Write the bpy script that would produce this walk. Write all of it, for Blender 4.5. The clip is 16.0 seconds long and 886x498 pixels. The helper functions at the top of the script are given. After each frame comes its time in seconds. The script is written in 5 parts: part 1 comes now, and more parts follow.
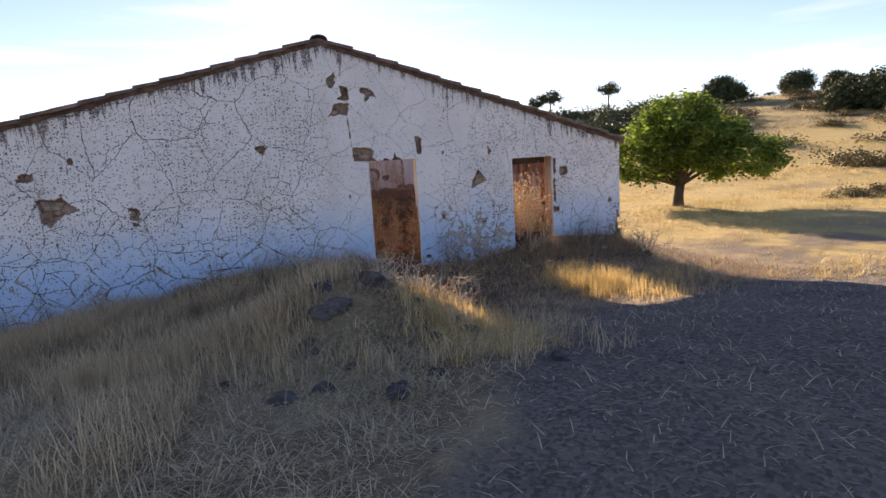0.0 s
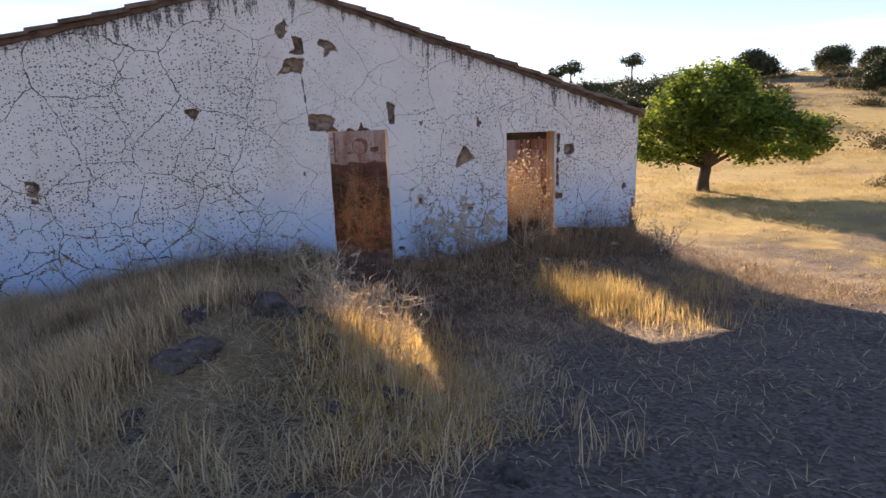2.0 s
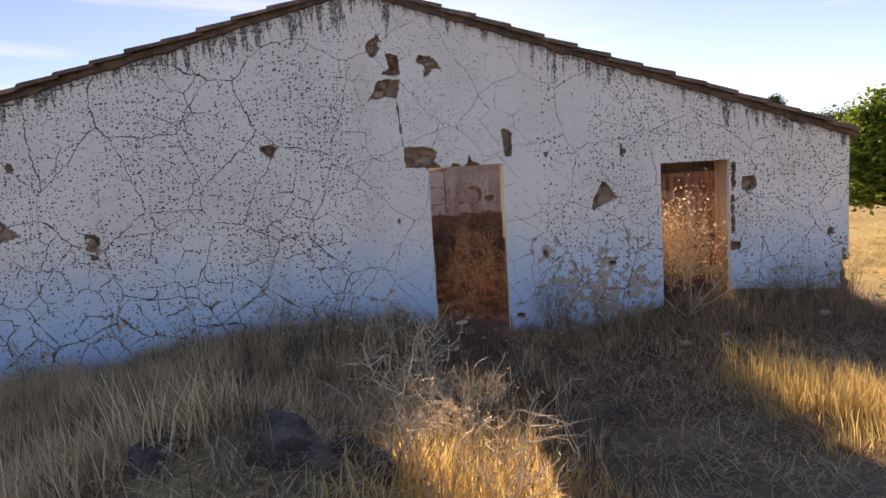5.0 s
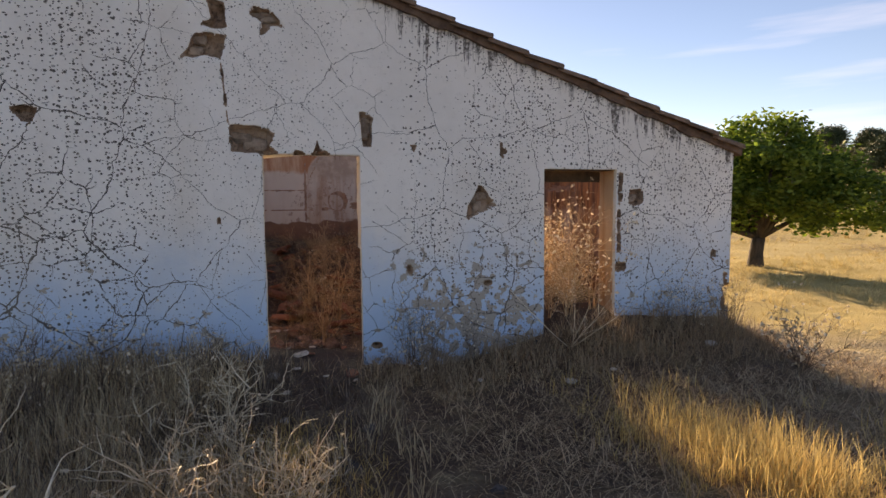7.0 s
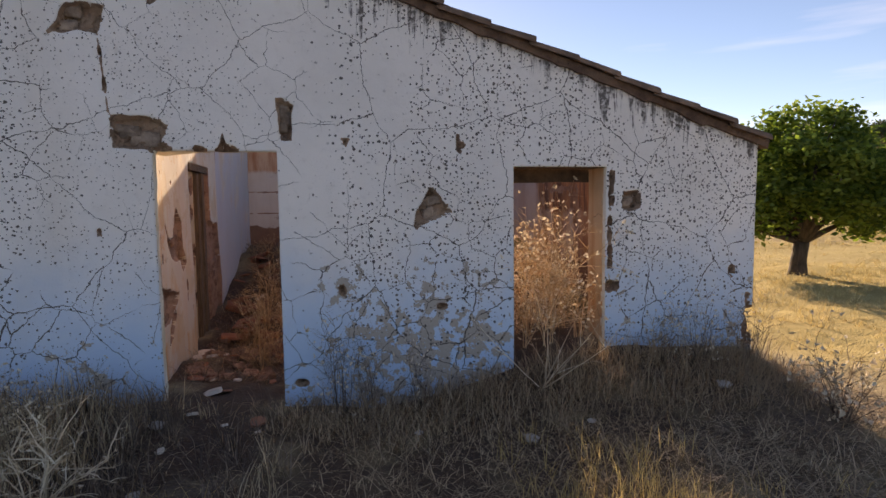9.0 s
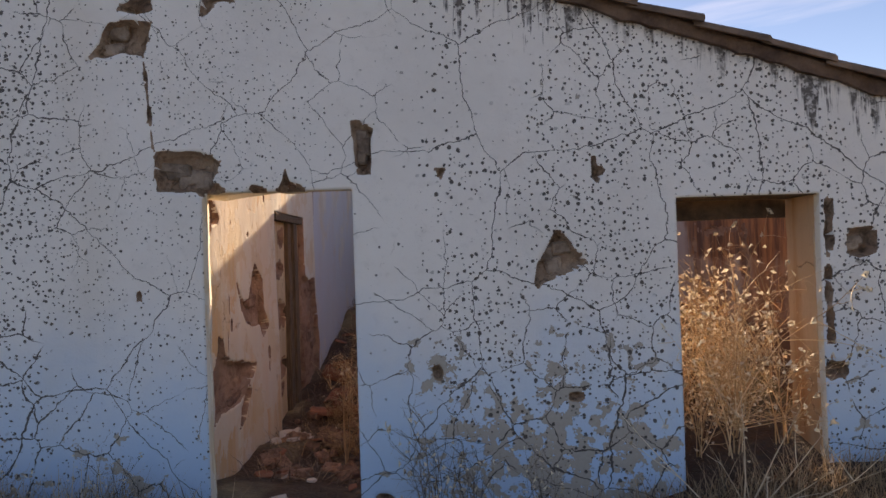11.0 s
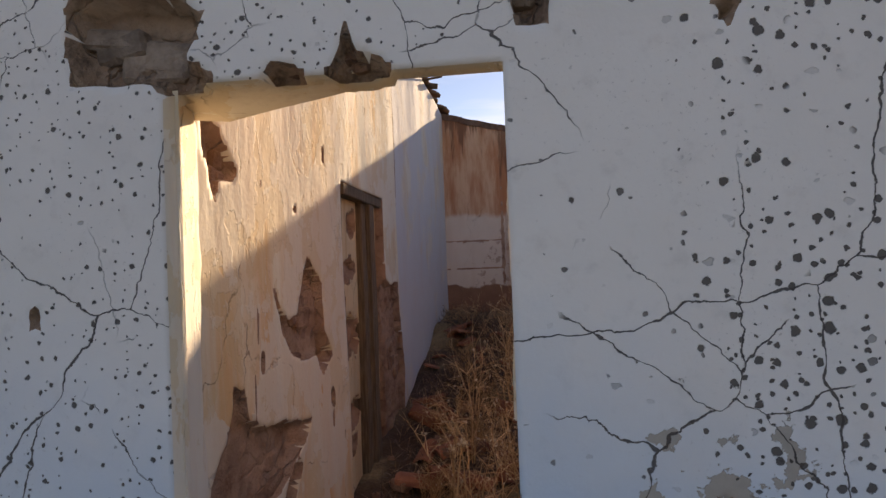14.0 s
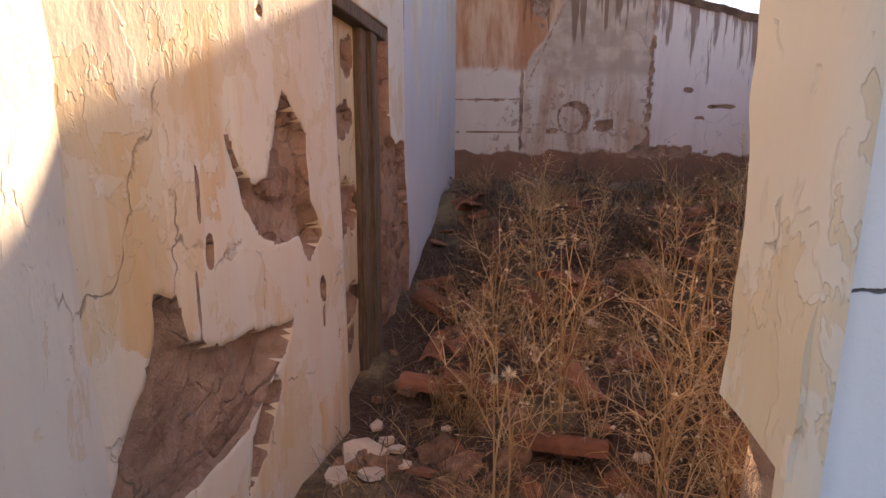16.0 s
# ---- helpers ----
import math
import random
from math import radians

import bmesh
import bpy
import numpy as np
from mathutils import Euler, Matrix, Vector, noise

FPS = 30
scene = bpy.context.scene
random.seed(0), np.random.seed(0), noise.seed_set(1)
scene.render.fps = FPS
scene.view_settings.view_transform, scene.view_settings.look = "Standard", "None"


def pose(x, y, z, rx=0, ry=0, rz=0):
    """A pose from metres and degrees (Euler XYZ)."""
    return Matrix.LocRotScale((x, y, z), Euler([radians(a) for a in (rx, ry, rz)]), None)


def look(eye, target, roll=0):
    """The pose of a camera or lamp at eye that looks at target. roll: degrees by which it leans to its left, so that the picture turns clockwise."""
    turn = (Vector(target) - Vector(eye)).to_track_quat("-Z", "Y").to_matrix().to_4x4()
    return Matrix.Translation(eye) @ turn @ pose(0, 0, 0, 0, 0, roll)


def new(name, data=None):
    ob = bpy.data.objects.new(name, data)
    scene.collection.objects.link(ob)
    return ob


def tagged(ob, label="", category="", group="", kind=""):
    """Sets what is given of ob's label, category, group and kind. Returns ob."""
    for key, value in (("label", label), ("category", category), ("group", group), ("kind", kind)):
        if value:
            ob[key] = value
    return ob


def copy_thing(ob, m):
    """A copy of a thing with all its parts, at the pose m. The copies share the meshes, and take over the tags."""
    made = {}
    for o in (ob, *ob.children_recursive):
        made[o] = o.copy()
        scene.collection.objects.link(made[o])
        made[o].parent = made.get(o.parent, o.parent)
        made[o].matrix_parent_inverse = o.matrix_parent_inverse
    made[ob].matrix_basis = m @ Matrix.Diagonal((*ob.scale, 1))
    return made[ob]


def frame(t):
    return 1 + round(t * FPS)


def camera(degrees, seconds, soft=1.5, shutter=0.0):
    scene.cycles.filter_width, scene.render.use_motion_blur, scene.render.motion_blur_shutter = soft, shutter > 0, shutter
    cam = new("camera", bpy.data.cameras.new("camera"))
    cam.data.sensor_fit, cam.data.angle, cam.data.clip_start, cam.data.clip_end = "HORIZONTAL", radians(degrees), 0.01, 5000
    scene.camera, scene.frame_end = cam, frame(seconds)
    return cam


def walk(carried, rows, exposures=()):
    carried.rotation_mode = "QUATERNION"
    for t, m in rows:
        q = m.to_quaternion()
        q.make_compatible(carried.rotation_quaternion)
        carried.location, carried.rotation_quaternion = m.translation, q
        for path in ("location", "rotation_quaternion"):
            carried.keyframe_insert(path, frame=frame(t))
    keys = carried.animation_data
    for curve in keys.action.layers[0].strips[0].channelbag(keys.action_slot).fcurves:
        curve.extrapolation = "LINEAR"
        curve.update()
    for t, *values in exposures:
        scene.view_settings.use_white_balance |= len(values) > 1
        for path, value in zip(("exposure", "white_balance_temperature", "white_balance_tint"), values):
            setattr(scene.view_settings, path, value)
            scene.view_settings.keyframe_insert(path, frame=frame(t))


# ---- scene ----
cam = camera(75.7, 16.0)
PATH = [
    (0, (-1.965, -0.58, 2.02), (-1.376, 1.305, 1.705), -3.4),
    (0.5, (-1.595, -0.145, 2.067), (-1.045, 1.745, 1.714), -3.2),
    (1, (-1.369, 0.297, 2.039), (-0.837, 2.19, 1.677), -4.1),
    (1.5, (-1.142, 0.712, 2.099), (-0.576, 2.593, 1.721), -3.7),
    (2, (-0.776, 1.057, 2.032), (-0.245, 2.94, 1.618), -1.8),
    (2.5, (-0.56, 1.332, 2.026), (-0.061, 3.228, 1.631), -1.9),
    (3, (-0.424, 1.739, 2.017), (0.076, 3.636, 1.629), -3.0),
    (3.5, (-0.283, 2.1, 1.954), (-0.034, 4.05, 1.589), -2.7),
    (3.7, (-0.274, 2.248, 1.962), (-0.183, 4.216, 1.62), -2.6),
    (5.8, (-0.443, 3.637, 1.614), (-0.14, 5.606, 1.436), -6.3),
    (6, (-0.407, 3.812, 1.601), (0.0, 5.76, 1.404), -6.2),
    (6.5, (-0.302, 4.113, 1.589), (0.292, 6.015, 1.42), -3.9),
    (7, (0.066, 4.388, 1.589), (0.639, 6.297, 1.421), -0.4),
    (7.5, (0.319, 4.64, 1.599), (0.94, 6.533, 1.422), 0.2),
    (8, (0.56, 4.911, 1.653), (1.26, 6.775, 1.47), -0.5),
    (8.5, (0.946, 5.067, 1.665), (1.502, 6.976, 1.452), -0.3),
    (9, (1.167, 5.238, 1.633), (1.612, 7.181, 1.464), -0.6),
    (9.5, (1.33, 5.57, 1.551), (1.692, 7.536, 1.587), -2.0),
    (10, (1.452, 5.858, 1.644), (1.588, 7.846, 1.813), -2.4),
    (10.2, (1.477, 5.961, 1.656), (1.533, 7.955, 1.795), -2.5),
    (12.3, (0.976, 7.508, 1.552), (1.005, 9.507, 1.514), -1.5),
    (12.5, (0.916, 7.627, 1.545), (1.029, 9.623, 1.519), -1.8),
    (13, (1.012, 7.948, 1.531), (1.313, 9.925, 1.488), -2.5),
    (13.5, (1.072, 8.375, 1.478), (1.228, 10.368, 1.484), -2.6),
    (14, (0.905, 8.566, 1.536), (0.676, 10.553, 1.580), -2.2),
    (14.5, (0.730, 8.893, 1.614), (0.349, 10.855, 1.558), 1.7),
    (15, (0.679, 9.133, 1.505), (0.307, 11.092, 1.350), 1.5),
    (15.5, (0.585, 9.456, 1.473), (0.269, 11.408, 1.172), 2.1),
    (16, (0.620, 9.515, 1.461), (0.411, 11.460, 1.045), 0.2),
]
EXPOSURES = [(0.0, 1.32, 7150, 31), (3.5, 1.34, 7650, 34), (7.0, 1.12, 8100, 26), (10.2, 1.05, 7500, 27), (12.4, 1.02, 8100, 24), (14.5, 0.97, 7900, 25), (15.2, 1.46, 8000, 29), (16.0, 1.88, 8000, 29)]
walk(cam, [(t, look(eye, target, roll)) for t, eye, target, roll in PATH], EXPOSURES)
# ---------------------------------------------------------------- light
SUN_EL, SUN_AZ = 17.3, 7.3
world = bpy.data.worlds.new("sky")
scene.world = world
world.use_nodes = True
wn = world.node_tree
sky = wn.nodes.new("ShaderNodeTexSky")
sky.sky_type = "NISHITA"
sky.sun_disc = False
sky.sun_elevation = radians(SUN_EL)
sky.sun_rotation = radians(SUN_AZ)
sky.air_density, sky.dust_density, sky.ozone_density = 0.85, 0.05, 2.4
wn.nodes["Background"].inputs["Strength"].default_value = 0.082
wcoord = wn.nodes.new("ShaderNodeTexCoord")
wscale = wn.nodes.new("ShaderNodeMapping")
wscale.inputs["Scale"].default_value = (1.6, 1.6, 16.0)
wscale.inputs["Rotation"].default_value = (0.05, 0.03, 0.4)
wnoise = wn.nodes.new("ShaderNodeTexNoise")
wnoise.inputs["Scale"].default_value, wnoise.inputs["Detail"].default_value = 1.7, 5.0
wrange = wn.nodes.new("ShaderNodeMapRange")
wrange.inputs[1].default_value, wrange.inputs[2].default_value, wrange.inputs[4].default_value = 0.54, 0.80, 0.30
wmix = wn.nodes.new("ShaderNodeMix")
wmix.data_type = "RGBA"
wmix.inputs[7].default_value = (9.0, 9.0, 9.2, 1)
wn.links.new(wcoord.outputs["Generated"], wscale.inputs[0])
wn.links.new(wscale.outputs[0], wnoise.inputs["Vector"])
wn.links.new(wnoise.outputs[0], wrange.inputs[0])
wn.links.new(wrange.outputs[0], wmix.inputs[0])
wn.links.new(sky.outputs[0], wmix.inputs[6])
wn.links.new(wmix.outputs[2], wn.nodes["Background"].inputs["Color"])
sun_data = bpy.data.lights.new("sun", "SUN")
sun_data.energy, sun_data.angle, sun_data.color = 5.0, radians(0.6), (1.0, 0.86, 0.60)
sun = new("sun", sun_data)
se, sa = radians(SUN_EL), radians(SUN_AZ)
TO_SUN = Vector((math.sin(sa) * math.cos(se), math.cos(sa) * math.cos(se), math.sin(se)))
sun.matrix_world = look(TO_SUN * 60, (0, 0, 0))


# ---------------------------------------------------------------- materials
class Mat:
    """A small hand for writing node materials."""

    def __init__(self, name):
        self.m = bpy.data.materials.new(name)
        self.m.use_nodes = True
        self.t = self.m.node_tree
        self.b = self.t.nodes["Principled BSDF"]
        self.pos = self.n("ShaderNodeNewGeometry").outputs["Position"]

    def n(self, kind, **ins):
        nd = self.t.nodes.new(kind)
        for k, v in ins.items():
            self.put(nd.inputs[k], v)
        return nd

    def put(self, sock, v):
        if isinstance(v, bpy.types.NodeSocket):
            self.t.links.new(v, sock)
        elif isinstance(v, tuple) and len(v) == 3 and sock.type == "RGBA":
            sock.default_value = (*v, 1)
        else:
            sock.default_value = v

    def math(self, op, a, b=0.0):
        nd = self.t.nodes.new("ShaderNodeMath")
        nd.operation = op
        self.put(nd.inputs[0], a)
        self.put(nd.inputs[1], b)
        return nd.outputs[0]

    def step(self, v, lo, hi, a=0.0, b=1.0):
        nd = self.t.nodes.new("ShaderNodeMapRange")
        nd.interpolation_type = "SMOOTHSTEP"
        for i, x in enumerate((v, lo, hi, a, b)):
            self.put(nd.inputs[i], x)
        return nd.outputs[0]

    def mix(self, f, a, b):
        nd = self.t.nodes.new("ShaderNodeMix")
        nd.data_type = "RGBA"
        self.put(nd.inputs[0], f)
        self.put(nd.inputs[6], a)
        self.put(nd.inputs[7], b)
        return nd.outputs[2]

    def noise(self, scale, detail=3.0, rough=0.55, vec=None, warp=0.0):
        nd = self.n("ShaderNodeTexNoise", Scale=scale, Detail=detail, Roughness=rough, Distortion=warp)
        self.t.links.new(vec or self.pos, nd.inputs["Vector"])
        return nd.outputs[0]

    def stretch(self, sx, sy, sz, vec=None):
        nd = self.t.nodes.new("ShaderNodeVectorMath")
        nd.operation = "MULTIPLY"
        self.t.links.new(vec or self.pos, nd.inputs[0])
        nd.inputs[1].default_value = (sx, sy, sz)
        return nd.outputs[0]

    def warp(self, scale, amount, vec=None):
        nz = self.n("ShaderNodeTexNoise", Scale=scale, Detail=4.0)
        self.t.links.new(vec or self.pos, nz.inputs["Vector"])
        nd = self.t.nodes.new("ShaderNodeVectorMath")
        nd.operation = "MULTIPLY_ADD"
        self.t.links.new(nz.outputs[1], nd.inputs[0])
        nd.inputs[1].default_value = (amount,) * 3
        self.t.links.new(vec or self.pos, nd.inputs[2])
        return nd.outputs[0]

    def cells(self, scale, feature="F1", vec=None, out="Distance", rnd=1.0, flat=False):
        nd = self.t.nodes.new("ShaderNodeTexVoronoi")
        if flat:
            nd.voronoi_dimensions = "2D"
        nd.feature = feature
        nd.inputs["Scale"].default_value = scale
        nd.inputs["Randomness"].default_value = rnd
        self.t.links.new(vec or self.pos, nd.inputs["Vector"])
        return nd.outputs[out]

    def axes(self):
        nd = self.t.nodes.new("ShaderNodeSeparateXYZ")
        self.t.links.new(self.pos, nd.inputs[0])
        return nd.outputs

    def face_plane(self, a, b):
        """A vector with two of the axes first, for patterns on an upright wall."""
        nd = self.t.nodes.new("ShaderNodeCombineXYZ")
        for i, k in enumerate((a, b)):
            self.t.links.new(self.axes()[k], nd.inputs[i])
        return nd.outputs[0]

    def each(self):
        return self.n("ShaderNodeObjectInfo").outputs["Random"]

    def isle(self):
        return self.n("ShaderNodeNewGeometry").outputs["Random Per Island"]

    def done(self, colour, rough=0.9, height=None, dist=0.01, strength=1.0, **more):
        self.put(self.b.inputs["Base Color"], colour)
        self.put(self.b.inputs["Roughness"], rough)
        for k, v in more.items():
            self.put(self.b.inputs[k.replace("_", " ")], v)
        if height is not None:
            bp = self.n("ShaderNodeBump", Strength=strength, Distance=dist, Height=height)
            self.t.links.new(bp.outputs[0], self.b.inputs["Normal"])
        return self.m


RIDGE_X, RIDGE_Z, FALL_L, FALL_R = -0.72, 4.12, 0.262, 0.322


def roof_z(x):
    return RIDGE_Z - np.where(np.asarray(x) < RIDGE_X, FALL_L * (RIDGE_X - x), FALL_R * (x - RIDGE_X))


def limewash():
    """Old whitewash on the gable: pits, cracks, flaking, drips under the tiles."""
    m = Mat("whitewash_plaster")
    x, y, z = m.axes()
    pl = m.face_plane(0, 2)
    base = m.mix(m.step(m.noise(0.9, 5, 0.6, pl), 0.35, 0.7), (0.86, 0.82, 0.78), (0.77, 0.73, 0.69))
    base = m.mix(m.step(m.noise(11, 5, 0.65, pl), 0.52, 0.8, 0.0, 0.55), base, (0.66, 0.62, 0.58))
    # bluer towards the foot: skylight on the shaded gable put into the colour
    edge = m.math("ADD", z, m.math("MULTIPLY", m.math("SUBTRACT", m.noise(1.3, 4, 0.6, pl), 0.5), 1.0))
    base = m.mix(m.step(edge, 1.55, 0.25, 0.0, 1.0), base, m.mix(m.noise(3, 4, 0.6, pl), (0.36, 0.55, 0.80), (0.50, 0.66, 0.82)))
    # crack network: thin, jagged, breaking off; wider low down
    w1 = m.warp(34, 0.020, m.warp(9, 0.06, m.warp(1.7, 0.30, pl)))
    w2 = m.warp(34, 0.020, m.warp(11, 0.05, m.warp(3.0, 0.16, pl)))
    net, net2 = m.cells(1.15, "DISTANCE_TO_EDGE", w1, "Distance", 1.0, True), m.cells(3.1, "DISTANCE_TO_EDGE", w2, "Distance", 1.0, True)
    wide = m.math("MULTIPLY", m.step(z, 1.9, 0.4, 0.0030, 0.0040), m.math("MULTIPLY", m.math("MULTIPLY", m.step(x, -0.6, -1.4, 1.0, 1.8), m.step(m.math("ABSOLUTE", m.math("SUBTRACT", x, 0.5)), 0.9, 1.4, 0.5, 1.0)), m.step(m.noise(6, 3, 0.6, pl), 0.3, 0.7, 0.25, 1.5)))
    line = m.math("MULTIPLY", m.step(m.math("SUBTRACT", net, wide), 0.0016, 0.0), m.step(m.noise(1.0, 2, 0.5, pl), 0.30, 0.35))
    low2 = m.math("MULTIPLY", m.step(z, 1.6, 0.8, 0.0, 0.20), m.step(m.math("ABSOLUTE", m.math("SUBTRACT", x, 2.1)), 1.3, 0.7, 0.45, 1.0))
    some2 = m.math("MULTIPLY", m.step(m.math("ADD", m.noise(1.2, 2, 0.5, m.stretch(1.3, 1, 1, pl)), low2), 0.50, 0.55), m.step(m.noise(4, 2, 0.5, pl), 0.36, 0.42))
    line2 = m.math("MULTIPLY", m.step(m.math("SUBTRACT", net2, m.math("MULTIPLY", wide, 2.3)), 0.0035, 0.0), some2)
    crack = m.math("MAXIMUM", line, line2)
    # undercoat bared where the wash has flaked off, most of it low down and along the cracks
    low = m.math("ADD", m.step(z, 1.1, 0.3, 0.0, 0.10), m.math("MULTIPLY", m.step(z, 1.40, 0.95, 0.0, 0.17), m.step(m.math("ABSOLUTE", m.math("SUBTRACT", x, 2.1)), 1.05, 0.5)))
    along = m.math("MULTIPLY", m.step(net2, 0.15, 0.0, 0.0, 0.08), m.step(z, 1.5, 0.9))
    patchy = m.math("ADD", m.math("MULTIPLY", m.noise(1.6, 3, 0.5, pl), 0.65), m.math("MULTIPLY", m.noise(11, 5, 0.60, m.warp(6, 0.05, pl)), 1.0))
    flake = m.step(m.math("ADD", patchy, m.math("ADD", low, along)), 1.085, 1.095)
    undercoat = m.mix(m.noise(30, 3, 0.6, pl), (0.36, 0.32, 0.285), (0.47, 0.43, 0.385))
    colour = m.mix(flake, base, undercoat)
    # pits in clusters: small round ones everywhere, large ragged ones on the far pier
    wob = m.warp(60, 0.016, pl)
    ragged = m.warp(40, 0.03, m.stretch(0.8, 1.2, 1, pl))
    cluster = m.noise(1.35, 3, 0.55, pl)
    amount = m.math("MULTIPLY", m.step(cluster, 0.30, 0.58), m.step(m.math("ABSOLUTE", m.math("SUBTRACT", x, 1.06)), 0.20, 0.50, 0.04, 1.0))
    amount = m.math("MULTIPLY", amount, m.math("MULTIPLY", m.step(z, 0.5, 1.3, 0.45, 1.0), m.step(x, -0.4, -1.4, 1.0, 0.80)))
    west = m.step(x, -0.6, -1.2)
    closer = m.step(m.math("ABSOLUTE", m.math("SUBTRACT", x, 0.1)), 0.7, 1.3, 0.62, 1.0)
    pits = None
    for scale, rad, keep, vec, where in ((14, 0.155, 0.55, wob, 1.0), (21, 0.185, 0.62, wob, 1.0), (33, 0.19, 0.40, wob, 1.0), (16, 0.17, 0.36, ragged, west), (25, 0.21, 0.40, ragged, west)):
        dist = m.cells(scale, "F1", vec, "Distance", 0.95, True)
        pick = m.cells(scale, "F1", vec, "Color", 0.95, True)
        sep = m.n("ShaderNodeSeparateColor", Color=pick)
        size = m.math("MULTIPLY", m.math("ADD", 0.45, m.math("MULTIPLY", sep.outputs[1], 0.75)), m.math("MULTIPLY", closer, rad))
        chance = m.math("MULTIPLY", m.math("MULTIPLY", amount, keep), where)
        hit = m.math("MULTIPLY", m.step(m.math("SUBTRACT", dist, size), 0.022, -0.022), m.step(m.math("SUBTRACT", sep.outputs[0], chance), 0.02, -0.02))
        pits = hit if pits is None else m.math("MAXIMUM", pits, hit)
    colour = m.mix(m.math("MULTIPLY", pits, 0.93), colour, m.mix(m.noise(5, 2, 0.5, pl), (0.055, 0.048, 0.045), (0.11, 0.09, 0.08)))
    colour = m.mix(m.math("MULTIPLY", crack, 0.92), colour, (0.075, 0.062, 0.058))
    # fine speckle of dirt
    dirt = m.step(m.noise(70, 3, 0.7, pl), 0.60, 0.72, 0.0, 0.45)
    colour = m.mix(m.math("MULTIPLY", dirt, m.step(m.noise(2.4, 3, 0.5, pl), 0.45, 0.65)), colour, (0.30, 0.27, 0.25))
    # drips of soot and lichen under the tiles
    left = m.math("MULTIPLY", m.math("MAXIMUM", m.math("SUBTRACT", RIDGE_X, x), 0.0), FALL_L)
    right = m.math("MULTIPLY", m.math("MAXIMUM", m.math("SUBTRACT", x, RIDGE_X), 0.0), FALL_R)
    under = m.math("SUBTRACT", m.math("SUBTRACT", m.math("SUBTRACT", RIDGE_Z, left), right), z)
    runs = m.noise(1.0, 4, 0.7, m.stretch(11, 0.9, 1, pl))
    reach = m.math("MULTIPLY", m.step(runs, 0.42, 0.74), m.step(m.noise(0.9, 1, 0.5, m.stretch(1, 0.1, 1, pl)), 0.35, 0.6, 0.10, 0.62))
    drip = m.step(m.math("SUBTRACT", under, m.math("ADD", m.math("MULTIPLY", reach, 0.95), 0.03)), 0.06, -0.10, 0.0, 0.92)
    drip = m.math("MULTIPLY", drip, m.step(m.noise(26, 3, 0.6, pl), 0.35, 0.55, 0.30, 1.0))
    colour = m.mix(drip, colour, (0.085, 0.07, 0.066))
    rust = m.math("MULTIPLY", m.step(m.noise(0.5, 2, 0.5, m.stretch(2.4, 0.4, 1, pl)), 0.56, 0.75), 0.22)
    colour = m.mix(rust, colour, (0.50, 0.40, 0.27))
    h = m.math("ADD", m.math("MULTIPLY", m.noise(7, 5, 0.6, pl), 0.6), m.math("MULTIPLY", m.noise(60, 3, 0.6, pl), 0.14))
    h = m.math("SUBTRACT", h, m.math("MULTIPLY", m.math("MAXIMUM", pits, crack), 0.9))
    h = m.math("SUBTRACT", h, m.math("MULTIPLY", flake, 0.35))
    return m.done(colour, 0.92, h, 0.012, 0.8)


def earth(name, a, b, c, scale=1.0):
    """Bared rubble and clay mortar."""
    m = Mat(name)
    k = m.cells(9 * scale, "F1", m.warp(5, 0.06), "Color")
    colour = m.mix(m.step(k, 0.2, 0.9), a, b)
    colour = m.mix(m.step(m.noise(18 * scale, 5, 0.65), 0.45, 0.7), colour, c)
    edge = m.math("MULTIPLY", m.step(m.cells(7 * scale, "DISTANCE_TO_EDGE", m.warp(8, 0.14)), 0.05, 0.0), m.step(m.noise(3, 2), 0.42, 0.55))
    colour = m.mix(m.math("MULTIPLY", edge, 0.3), colour, (0.11, 0.08, 0.06))
    colour = m.mix(m.step(m.noise(3.2, 4), 0.42, 0.62, 0.0, 0.5), colour, tuple(1.25 * v for v in b))
    h = m.math("SUBTRACT", m.noise(11 * scale, 6, 0.7), m.math("MULTIPLY", edge, 0.25))
    return m.done(colour, 0.95, h, 0.05, 1.0)


